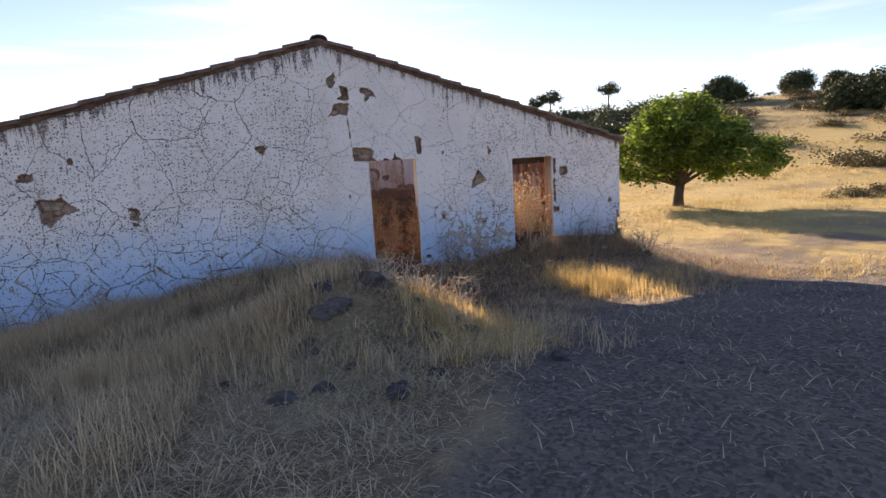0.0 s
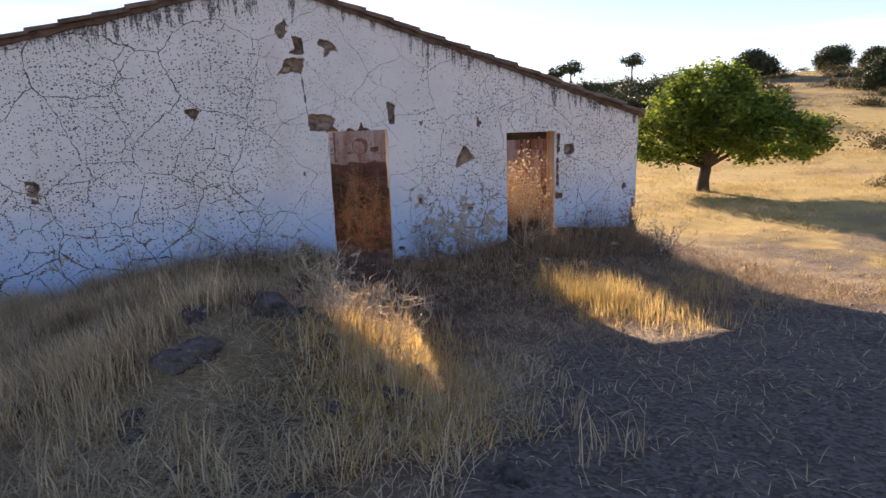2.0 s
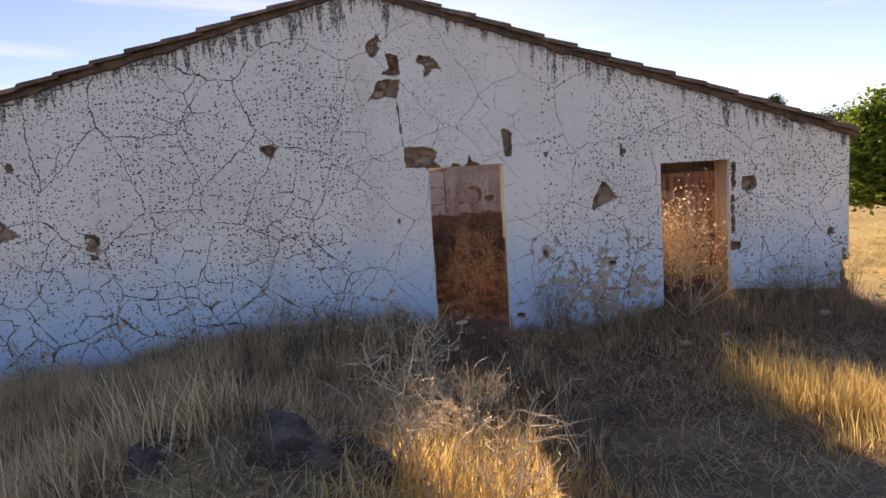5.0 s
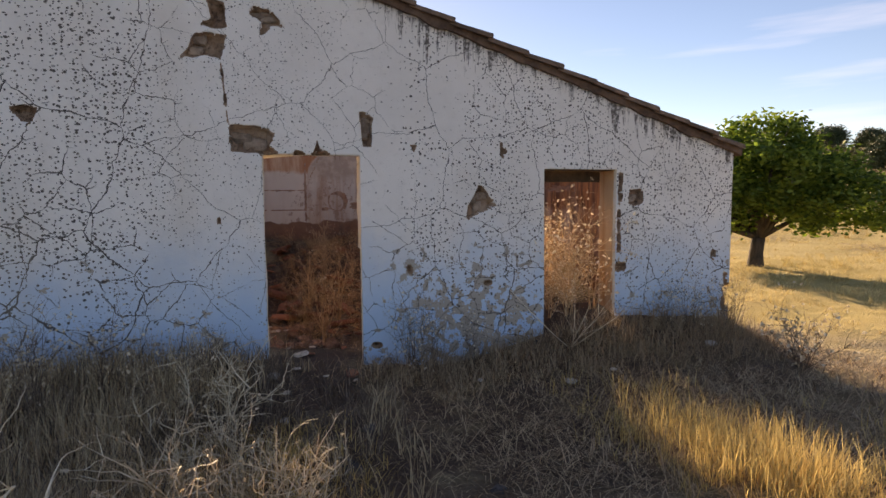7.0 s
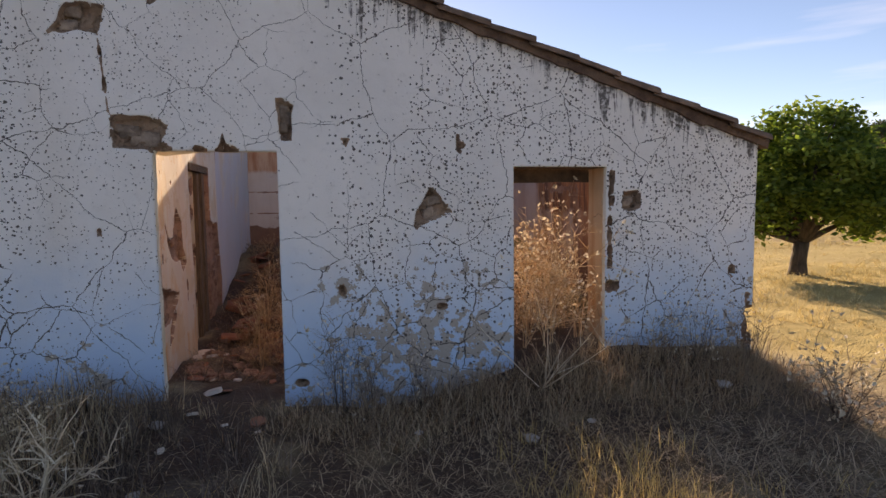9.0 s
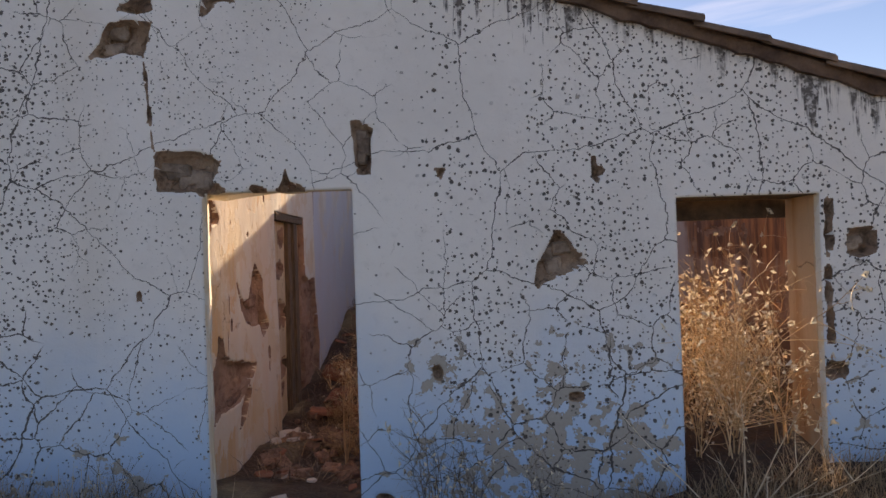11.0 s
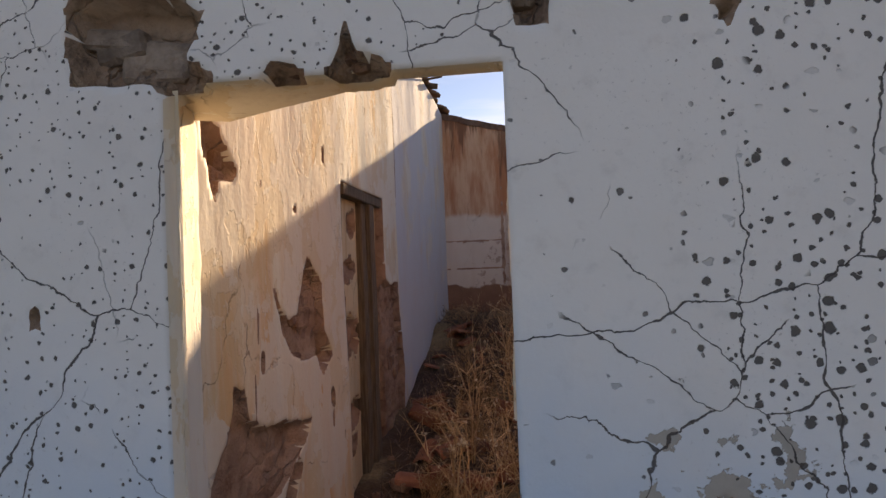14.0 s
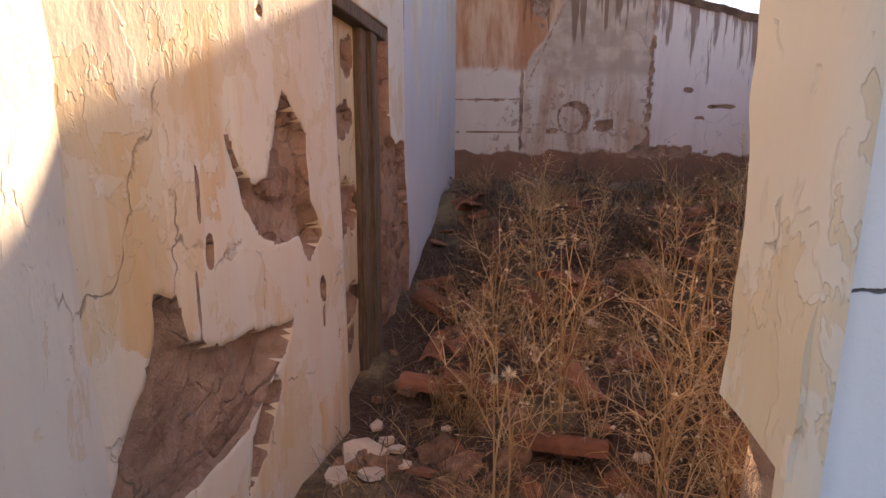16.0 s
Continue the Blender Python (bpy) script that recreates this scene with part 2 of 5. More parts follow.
def mud_plaster(name, white, tint, amount, dark_foot=None, layers=False, zones=""):
    """Inside walls: limewash with rain-washed clay running down it."""
    m = Mat(name)
    x, y, z = m.axes()
    base = m.mix(m.step(m.noise(1.5, 5), 0.35, 0.7), white, tuple(0.86 * v for v in white))
    runs = m.noise(1.0, 5, 0.65, m.stretch(3.2, 3.2, 0.35), 0.4)
    big = m.noise(0.55, 2)
    f = m.step(m.math("ADD", runs, m.math("MULTIPLY", big, 0.5)), 0.78 - amount, 1.02 - amount * 0.6)
    colour = m.mix(m.math("MULTIPLY", f, 0.85), base, tint)
    fine = m.noise(1.0, 4, 0.7, m.stretch(14, 14, 1.2))
    colour = m.mix(m.step(fine, 0.52, 0.72, 0.0, 0.5), colour, tuple(0.72 * a + 0.1 * b for a, b in zip(white, tint)))
    line = m.step(m.cells(1.9, "DISTANCE_TO_EDGE", m.stretch(1, 1, 0.35, m.warp(22, 0.03, m.warp(8, 0.07, m.warp(2.2, 0.35))))), 0.006, 0.001)
    line = m.math("MULTIPLY", line, m.math("MULTIPLY", m.step(m.noise(1.7, 2), 0.52 if amount == 0 else 0.46, 0.60 if amount == 0 else 0.52), m.step(m.noise(5, 2), 0.42, 0.5)))
    colour = m.mix(m.math("MULTIPLY", line, 0.65), colour, (0.22, 0.13, 0.08))
    spot = m.step(m.noise(24, 3, 0.7), 0.66, 0.72, 0.0, 0.5)
    colour = m.mix(spot, colour, (0.40, 0.26, 0.16))
    if layers:
        skin = m.noise(1.6, 6, 0.62, m.stretch(1, 1, 0.6, m.warp(2.5, 0.25)))
        peel = m.step(skin, 0.475, 0.483)
        peel2 = m.step(m.noise(2.3, 6, 0.65, m.stretch(1, 1, 0.7, m.warp(3.5, 0.2))), 0.545, 0.552)
        colour = m.mix(m.math("MULTIPLY", peel, 0.75), colour, m.mix(m.noise(3, 3), tuple(0.98 * v for v in white), (0.74, 0.66, 0.58)))
        colour = m.mix(m.math("MULTIPLY", peel2, 0.45), colour, (0.68, 0.52, 0.30))
        colour = m.mix(m.math("MULTIPLY", m.step(m.math("ADD", y, m.math("MULTIPLY", m.noise(2, 2), 0.1)), 13.98, 14.02), m.step(m.noise(1.3, 4), 0.35, 0.5, 0.25, 0.85)), colour, (0.62, 0.63, 0.68))
    if zones == "side":
        wy = m.math("ADD", y, m.math("MULTIPLY", m.math("SUBTRACT", m.noise(2.3, 4), 0.5), 0.5))
        wz = m.math("ADD", z, m.math("MULTIPLY", m.math("SUBTRACT", m.noise(3.1, 4), 0.5), 0.3))
        streaky = m.mix(m.step(m.noise(1.0, 5, 0.7, m.stretch(5, 5, 0.6)), 0.42, 0.62), (0.13, 0.055, 0.03), (0.50, 0.23, 0.10))
        colour = m.mix(m.math("MULTIPLY", m.step(wy, 14.6, 14.3), m.step(wz, 1.40, 1.52, 0.25, 0.9)), colour, streaky)
        colour = m.mix(m.math("MULTIPLY", m.step(wy, 14.3, 14.6), 0.7), colour, m.mix(m.noise(4, 4), (0.62, 0.55, 0.52), (0.48, 0.36, 0.31)))
    elif zones:
        # rust-stained corner over a pale block, drab middle with a sloping edge, paler end
        wx = m.math("ADD", x, m.math("MULTIPLY", m.math("SUBTRACT", m.noise(2.6, 4), 0.5), 0.22))
        wz = m.math("ADD", z, m.math("MULTIPLY", m.math("SUBTRACT", m.noise(3.1, 4), 0.5), 0.22))
        slope = m.math("SUBTRACT", wx, m.math("ADD", 0.86, m.math("MULTIPLY", m.math("SUBTRACT", wz, 2.2), 0.55)))
        mid = m.math("MULTIPLY", m.step(slope, -0.02, 0.03), m.step(wx, 2.58, 2.52))
        drab = m.mix(m.step(m.noise(5, 5), 0.4, 0.65), (0.40, 0.31, 0.25), (0.55, 0.46, 0.38))
        colour = m.mix(m.math("MULTIPLY", mid, m.step(wz, 2.05, 2.25, 0.25, 0.85)), colour, drab)
        corner = m.math("MULTIPLY", m.step(slope, 0.02, -0.03), m.step(wz, 2.2, 2.3))
        rusty = m.mix(m.step(m.noise(1.0, 5, 0.65, m.stretch(5, 5, 0.8)), 0.40, 0.66), (0.46, 0.19, 0.085), (0.66, 0.45, 0.30))
        colour = m.mix(m.math("MULTIPLY", corner, 0.9), colour, rusty)
        block = m.math("MULTIPLY", m.step(wx, 0.82, 0.78), m.step(wz, 2.25, 2.18))
        colour = m.mix(m.math("MULTIPLY", block, 0.8), colour, m.mix(m.noise(3, 4), (0.76, 0.70, 0.62), (0.66, 0.58, 0.50)))
        blot = m.math("MULTIPLY", m.step(m.noise(9, 5, 0.65), 0.56, 0.60), m.step(wz, 2.2, 1.9))
        colour = m.mix(m.math("MULTIPLY", m.math("MULTIPLY", blot, mid), 0.65), colour, (0.34, 0.22, 0.16))
        colour = m.mix(m.math("MULTIPLY", m.step(wx, 2.52, 2.58), 0.75), colour, m.mix(m.noise(2, 4), (0.74, 0.70, 0.72), (0.62, 0.57, 0.56)))
        soot = m.math("SUBTRACT", m.math("SUBTRACT", 3.84, m.math("MULTIPLY", x, 0.265)), z)
        wash = m.step(m.math("SUBTRACT", soot, m.math("MULTIPLY", m.step(m.noise(1.0, 4, 0.7, m.stretch(7, 7, 0.5)), 0.40, 0.70), 1.1)), 0.10, -0.25, 0.0, 0.75)
        colour = m.mix(wash, colour, (0.17, 0.085, 0.05))
    if dark_foot:
        wav = m.math("ADD", z, m.math("MULTIPLY", m.math("SUBTRACT", m.noise(2.2, 4), 0.5), 0.35))
        colour = m.mix(m.step(wav, dark_foot + 0.02, dark_foot - 0.02), colour, m.mix(m.noise(5, 5), (0.16, 0.085, 0.055), (0.33, 0.19, 0.125)))
    h = m.math("ADD", m.math("MULTIPLY", m.noise(1.0, 6, 0.62, m.stretch(4.5, 4.5, 1.8)), 1.0), m.math("MULTIPLY", m.noise(40, 4), 0.15))
    h = m.math("SUBTRACT", h, m.math("MULTIPLY", line, 0.6))
    if layers:
        h = m.math("ADD", m.math("MULTIPLY", h, 0.75), m.math("ADD", m.math("MULTIPLY", peel, 0.12), m.math("MULTIPLY", peel2, -0.10)))
    return m.done(colour, 0.93, h, 0.022, 0.7)


def ground_mat():
    m = Mat("dry_ground")
    x, y, z = m.axes()
    soil = m.mix(m.noise(3, 5), (0.085, 0.06, 0.042), (0.20, 0.145, 0.10))
    straw = m.mix(m.noise(9, 5, 0.7), (0.20, 0.15, 0.085), (0.46, 0.37, 0.21))
    cover = m.math("MULTIPLY", m.step(m.noise(0.6, 6, 0.7), 0.40, 0.60), m.step(m.math("ADD", x, m.math("MULTIPLY", y, 0.6)), 7.0, 10.5, 0.8, 1.0))
    colour = m.mix(cover, soil, straw)
    strand = m.noise(1.0, 4, 0.7, m.stretch(22, 60, 20, m.warp(2, 0.3)))
    colour = m.mix(m.step(strand, 0.5, 0.68, 0.0, 0.6), colour, (0.50, 0.40, 0.22))
    # the gravel track in front of the house
    bound = m.math("MINIMUM", m.math("ADD", 3.6, m.math("MULTIPLY", x, 1.25)), 6.0)
    ragged = m.math("MULTIPLY", m.math("SUBTRACT", m.noise(1.1, 4, 0.6), 0.5), 1.8)
    track = m.step(m.math("ADD", m.math("SUBTRACT", y, bound), ragged), 0.5, -0.6)
    far = m.math("MULTIPLY", m.step(m.math("ABSOLUTE", m.math("SUBTRACT", m.math("ADD", y, m.math("MULTIPLY", x, 0.12)), 8.9)), 2.6, 0.6), m.step(x, 5.6, 7.0))
    far = m.math("MULTIPLY", far, m.step(m.noise(0.8, 4), 0.36, 0.56))
    grit = m.mix(m.step(m.cells(38, "F1", None, "Color"), 0.1, 0.9), (0.045, 0.040, 0.040), (0.16, 0.14, 0.13))
    colour = m.mix(m.math("MULTIPLY", m.math("MAXIMUM", track, far), 0.85), colour, grit)
    # reddish earth by the doorway and indoors
    red = m.math("MULTIPLY", m.step(m.noise(1.4, 3), 0.32, 0.52), m.step(y, 5.6, 7.8))
    red = m.math("MULTIPLY", red, m.step(m.math("ABSOLUTE", m.math("SUBTRACT", x, 2.0)), 3.6, 2.0))
    red = m.math("MULTIPLY", red, m.step(y, 17.0, 16.5))
    colour = m.mix(m.math("MULTIPLY", red, 0.85), colour, m.mix(m.noise(12, 4), (0.035, 0.020, 0.015), (0.10, 0.050, 0.033)))
    # scrub and green-grey bands on the far hill
    dist = m.step(m.math("ADD", m.math("MULTIPLY", x, 0.77), m.math("MULTIPLY", y, 0.64)), 45.0, 75.0)
    scrub = m.math("MULTIPLY", dist, m.step(m.noise(0.07, 5, 0.65, m.stretch(1, 1, 3)), 0.46, 0.60))
    colour = m.mix(m.math("MULTIPLY", scrub, 0.8), colour, (0.16, 0.135, 0.07))
    field = m.step(m.math("ADD", x, m.math("MULTIPLY", y, 0.35)), 8.5, 11.0)
    gold = m.mix(m.noise(0.9, 6, 0.7), (0.34, 0.25, 0.075), (0.58, 0.46, 0.16))
    gold = m.mix(m.step(m.noise(0.16, 4, 0.6), 0.52, 0.68), gold, (0.30, 0.22, 0.10))
    colour = m.mix(m.math("MULTIPLY", field, m.math("SUBTRACT", 0.85, m.math("MULTIPLY", m.math("MAXIMUM", far, scrub), 0.7))), colour, gold)
    h = m.math("ADD", m.noise(5, 6, 0.65), m.math("MULTIPLY", m.cells(38), 0.35))
    return m.done(colour, 0.95, h, 0.05, 0.8)


def simple(name, a, b, scale=8.0, rough=0.9, dist=0.01, sx=1.0, sy=1.0, sz=1.0, vary=0.0, isle=0.0):
    m = Mat(name)
    vec = m.stretch(sx, sy, sz)
    colour = m.mix(m.step(m.noise(scale, 5, 0.65, vec), 0.3, 0.7), a, b)
    if vary or isle:
        r = m.each() if vary else m.isle()
        hs = m.n("ShaderNodeHueSaturation", Color=colour, Value=m.math("ADD", 1 - (vary or isle) / 2, m.math("MULTIPLY", r, vary or isle)))
        colour = hs.outputs[0]
    return m.done(colour, rough, m.noise(scale * 3, 5, 0.65, vec), dist, 0.9)


def blades(name, a, b, c, through_light=0.35):
    """Thin dry or green leaf, lets light through."""
    m = Mat(name)
    r = m.isle()
    colour = m.mix(m.step(r, 0.1, 0.8), a, b)
    colour = m.mix(m.step(m.noise(0.8, 3), 0.45, 0.7), colour, c)
    m.done(colour, 0.65)
    tr = m.n("ShaderNodeBsdfTranslucent", Color=colour)
    mx = m.n("ShaderNodeMixShader", Fac=through_light)
    m.t.links.new(m.b.outputs[0], mx.inputs[1])
    m.t.links.new(tr.outputs[0], mx.inputs[2])
    m.t.links.new(mx.outputs[0], m.t.nodes["Material Output"].inputs["Surface"])
    return m.m


def lichened():
    """Dark field stone with pale and ochre lichen."""
    m = Mat("lichened_stone")
    colour = m.mix(m.step(m.noise(7, 6, 0.7), 0.35, 0.65), (0.045, 0.040, 0.042), (0.15, 0.13, 0.125))
    pale = m.math("MULTIPLY", m.step(m.noise(13, 5, 0.7), 0.56, 0.62), m.step(m.noise(2.5, 2), 0.42, 0.56))
    colour = m.mix(m.math("MULTIPLY", pale, 0.75), colour, (0.42, 0.41, 0.39))
    ochre = m.math("MULTIPLY", m.step(m.noise(17, 4, 0.7, m.warp(3, 0.3)), 0.64, 0.68), m.step(m.noise(2.0, 2), 0.5, 0.6))
    colour = m.mix(m.math("MULTIPLY", ochre, 0.7), colour, (0.40, 0.25, 0.07))
    h = m.math("ADD", m.noise(9, 6, 0.7), m.math("MULTIPLY", m.cells(11, "DISTANCE_TO_EDGE", m.warp(4, 0.1)), 0.8))
    return m.done(colour, 0.95, h, 0.05, 1.0)


M_WALL = limewash()
M_EARTH = earth("bared_rubble", (0.30, 0.185, 0.125), (0.42, 0.29, 0.205), (0.12, 0.075, 0.05))
M_EARTH_RED = earth("bared_red_clay", (0.34, 0.21, 0.15), (0.43, 0.29, 0.21), (0.25, 0.135, 0.09), 0.8)
M_INNER = mud_plaster("inside_plaster", (0.83, 0.78, 0.66), (0.72, 0.44, 0.19), 0.17, None, True)
M_FAR = mud_plaster("stained_plaster", (0.74, 0.69, 0.62), (0.42, 0.24, 0.14), 0.10, 1.13, False, "rear")
M_SIDE = mud_plaster("streaked_plaster", (0.70, 0.62, 0.55), (0.42, 0.18, 0.07), 0.22, 0.75, False, "side")
M_REVEAL = mud_plaster("reveal_plaster", (0.82, 0.75, 0.64), (0.62, 0.40, 0.22), 0.0, None, True)
M_GROUND = ground_mat()
M_TILE = simple("weathered_clay_tile", (0.12, 0.075, 0.05), (0.26, 0.16, 0.105), 7, vary=0.5)
M_TILE_RED = simple("broken_red_tile", (0.25, 0.10, 0.06), (0.38, 0.17, 0.10), 9, vary=0.5)
M_BAND = simple("eaves_mortar", (0.09, 0.055, 0.045), (0.22, 0.14, 0.10), 6, dist=0.03)
M_WOOD = simple("grey_weathered_wood", (0.10, 0.075, 0.05), (0.24, 0.18, 0.125), 9, dist=0.012, sx=8, sy=8, sz=0.5)
M_BEAM = simple("old_beam_wood", (0.06, 0.04, 0.028), (0.15, 0.10, 0.065), 9, dist=0.012, vary=0.5)
M_CHALK = simple("plaster_chunk", (0.66, 0.56, 0.46), (0.78, 0.70, 0.60), 12, vary=0.3)
M_STONE = lichened()
M_PALE = simple("pale_stone", (0.48, 0.44, 0.40), (0.66, 0.62, 0.58), 12, dist=0.02)
M_BARK = simple("bark", (0.05, 0.038, 0.028), (0.12, 0.09, 0.065), 14, dist=0.03, sz=0.3)
M_STRAW = blades("dry_grass", (0.80, 0.66, 0.43), (0.42, 0.31, 0.19), (0.62, 0.49, 0.31), 0.35)
# the doorways' sunlight is partly put into this paler, yellower grass colour
M_LIT_GOLD = blades("sunlit_gold_grass", (0.90, 0.71, 0.31), (0.62, 0.43, 0.16), (0.80, 0.61, 0.26), 0.58)
M_MAT_GRASS = blades("trodden_grass", (0.72, 0.62, 0.42), (0.24, 0.19, 0.12), (0.50, 0.43, 0.27), 0.25)
M_BROWN_GRASS = blades("brown_grass", (0.66, 0.50, 0.32), (0.18, 0.115, 0.07), (0.44, 0.31, 0.19), 0.25)
M_WEED = blades("dead_weed", (0.74, 0.55, 0.32), (0.28, 0.16, 0.08), (0.50, 0.33, 0.17), 0.25)
M_PALEWEED = blades("bleached_weed", (0.88, 0.79, 0.62), (0.56, 0.45, 0.31), (0.74, 0.63, 0.45), 0.25)
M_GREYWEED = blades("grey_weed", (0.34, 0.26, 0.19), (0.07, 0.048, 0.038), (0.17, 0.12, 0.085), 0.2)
M_LEAF = blades("tree_leaf", (0.20, 0.29, 0.04), (0.065, 0.12, 0.02), (0.21, 0.29, 0.045), 0.5)
M_STALK = blades("pale_stalk", (0.84, 0.66, 0.42), (0.52, 0.35, 0.19), (0.70, 0.51, 0.30), 0.3)
M_FARLEAF = blades("far_leaf", (0.075, 0.10, 0.04), (0.045, 0.065, 0.028), (0.09, 0.105, 0.045), 0.05)
M_FIELD = blades("field_grass", (0.78, 0.64, 0.32), (0.52, 0.40, 0.17), (0.68, 0.54, 0.25), 0.3)


# ---------------------------------------------------------------- building helpers
def sines(u, v, seed, f=1.0):
    """Smooth pseudo-noise about -1..1 on arrays."""
    rng = np.random.RandomState(seed)
    out = np.zeros(np.broadcast(u, v).shape)
    for k in range(7):
        a, p, q = rng.uniform(0, 6.283), rng.uniform(0, 6.283), f * 1.7 ** (k % 4) * rng.uniform(0.8, 1.25)
        out = out + np.sin((u * math.cos(a) + v * math.sin(a)) * q + p) / 1.5 ** (k % 4)
    return out / 3.2


def mesh(name, verts, faces, mats, parent=None, idx=None, smooth=False, label=""):
    me = bpy.data.meshes.new(name)
    verts = np.asarray(verts, dtype=np.float32)
    if isinstance(faces, np.ndarray):
        n, k = faces.shape
        me.vertices.add(len(verts))
        me.vertices.foreach_set("co", verts.ravel())
        me.loops.add(n * k)
        me.loops.foreach_set("vertex_index", faces.astype(np.int32).ravel())
        me.polygons.add(n)
        me.polygons.foreach_set("loop_start", np.arange(0, n * k, k, dtype=np.int32))
        me.polygons.foreach_set("loop_total", np.full(n, k, dtype=np.int32))
        me.update(calc_edges=True)
    else:
        me.from_pydata(verts.tolist(), [], faces)
    for mt in mats if isinstance(mats, (list, tuple)) else [mats]:
        me.materials.append(mt)
    if idx is not None:
        me.polygons.foreach_set("material_index", np.asarray(idx, dtype=np.int32))
    if smooth:
        me.polygons.foreach_set("use_smooth", np.ones(len(me.polygons), dtype=bool))
    me.validate()
    ob = new(name, me)
    if parent:
        ob.parent = parent
    if label:
        ob["label"] = label
    return ob


def part(name, bm, material, parent=None, label="", smooth=False):
    me = bpy.data.meshes.new(name)
    bmesh.ops.recalc_face_normals(bm, faces=bm.faces)
    bm.to_mesh(me)
    bm.free()
    me.materials.append(material)
    if smooth:
        me.polygons.foreach_set("use_smooth", np.ones(len(me.polygons), dtype=bool))
    ob = new(name, me)
    if parent:
        ob.parent = parent
    if label:
        ob["label"] = label
    return ob


def rough_box(x0, x1, y0, y1, z0, z1, cuts=3, wob=0.006, seed=0, bevel=0.008):
    """A box with worn, uneven faces."""
    bm = bmesh.new()
    bmesh.ops.create_cube(bm, size=1)
    for v in bm.verts:
        v.co = Vector((x0 + (v.co.x + 0.5) * (x1 - x0), y0 + (v.co.y + 0.5) * (y1 - y0), z0 + (v.co.z + 0.5) * (z1 - z0)))
    if bevel:
        bmesh.ops.bevel(bm, geom=bm.edges[:], offset=bevel, segments=1, affect="EDGES")
    if cuts:
        big = [e for e in bm.edges if e.calc_length() > 0.1]
        bmesh.ops.subdivide_edges(bm, edges=big, cuts=cuts, use_grid_fill=True)
    for v in bm.verts:
        v.co += noise.noise_vector(v.co * 3.1 + Vector((seed * 7.3, 0, 0))) * wob
    return bm


def ring_tube(points, radii, sides=5):
    """Verts and faces of a bent tapering tube."""
    vs, fs = [], []
    for i, (p, r) in enumerate(zip(points, radii)):
        d = (points[min(i + 1, len(points) - 1)] - points[max(i - 1, 0)]).normalized()
        a = d.orthogonal().normalized()
        b = d.cross(a)
        for k in range(sides):
            t = 2 * math.pi * k / sides
            vs.append(p + (a * math.cos(t) + b * math.sin(t)) * r)
    for i in range(len(points) - 1):
        for k in range(sides):
            k2 = (k + 1) % sides
            fs.append((i * sides + k, i * sides + k2, (i + 1) * sides + k2, (i + 1) * sides + k))
    fs.append(tuple(range(sides))[::-1])
    fs.append(tuple((len(points) - 1) * sides + k for k in range(sides)))
    return vs, fs


def blob(u0, v0, ru, rv, rag=0.012, seed=1, p=2.4, tilt=0.0, f=26.0):
    """A ragged patch as a signed distance, positive inside."""
    ct, st = math.cos(tilt), math.sin(tilt)

    def d(u, v):
        a, b = (u - u0) * ct + (v - v0) * st, -(u - u0) * st + (v - v0) * ct
        r = (np.abs(a / ru) ** p + np.abs(b / rv) ** p + 1e-9) ** (1 / p)
        return (1 - r) * min(ru, rv) + rag * sines(u, v, seed, f)
    return d


def wedge(a, b, c, rag=0.01, seed=1, f=30.0):
    """A ragged triangle a, b, c, given counter-clockwise."""
    def d(u, v):
        out = None
        for (pu, pv), (qu, qv) in ((a, b), (b, c), (c, a)):
            ln = math.hypot(qu - pu, qv - pv)
            s = ((qu - pu) * (v - pv) - (qv - pv) * (u - pu)) / ln
            out = s if out is None else np.minimum(out, s)
        return out + rag * sines(u, v, seed, f)
    return d


def scar(outline, rag=0.012, seed=1, f=24.0):
    """A ragged patch inside a rough outline, as a signed distance, positive inside."""
    def d(u, v):
        u, v = np.asarray(u, float), np.asarray(v, float)
        best, odd = np.full(np.broadcast(u, v).shape, 9.0), np.zeros(np.broadcast(u, v).shape, bool)
        for (au, av), (bu, bv) in zip(outline, outline[1:] + outline[:1]):
            eu, ev = bu - au, bv - av
            k = np.clip(((u - au) * eu + (v - av) * ev) / (eu * eu + ev * ev), 0, 1)
            best = np.minimum(best, np.hypot(u - au - k * eu, v - av - k * ev))
            odd ^= ((av > v) != (bv > v)) & (u < au + eu * (v - av) / (ev if abs(ev) > 1e-9 else 1e-9))
        return np.where(odd, best, -best) + rag * sines(u, v, seed, f)
    return d


def grid_lines(lo, hi, step, *must):
    stops = sorted({lo, hi, *[m for m in must if lo < m < hi]})
    out = []
    for a, b in zip(stops, stops[1:]):
        out.append(np.linspace(a, b, max(2, int(math.ceil((b - a) / step)) + 1))[:-1])
    return np.concatenate(out + [np.array([hi])])


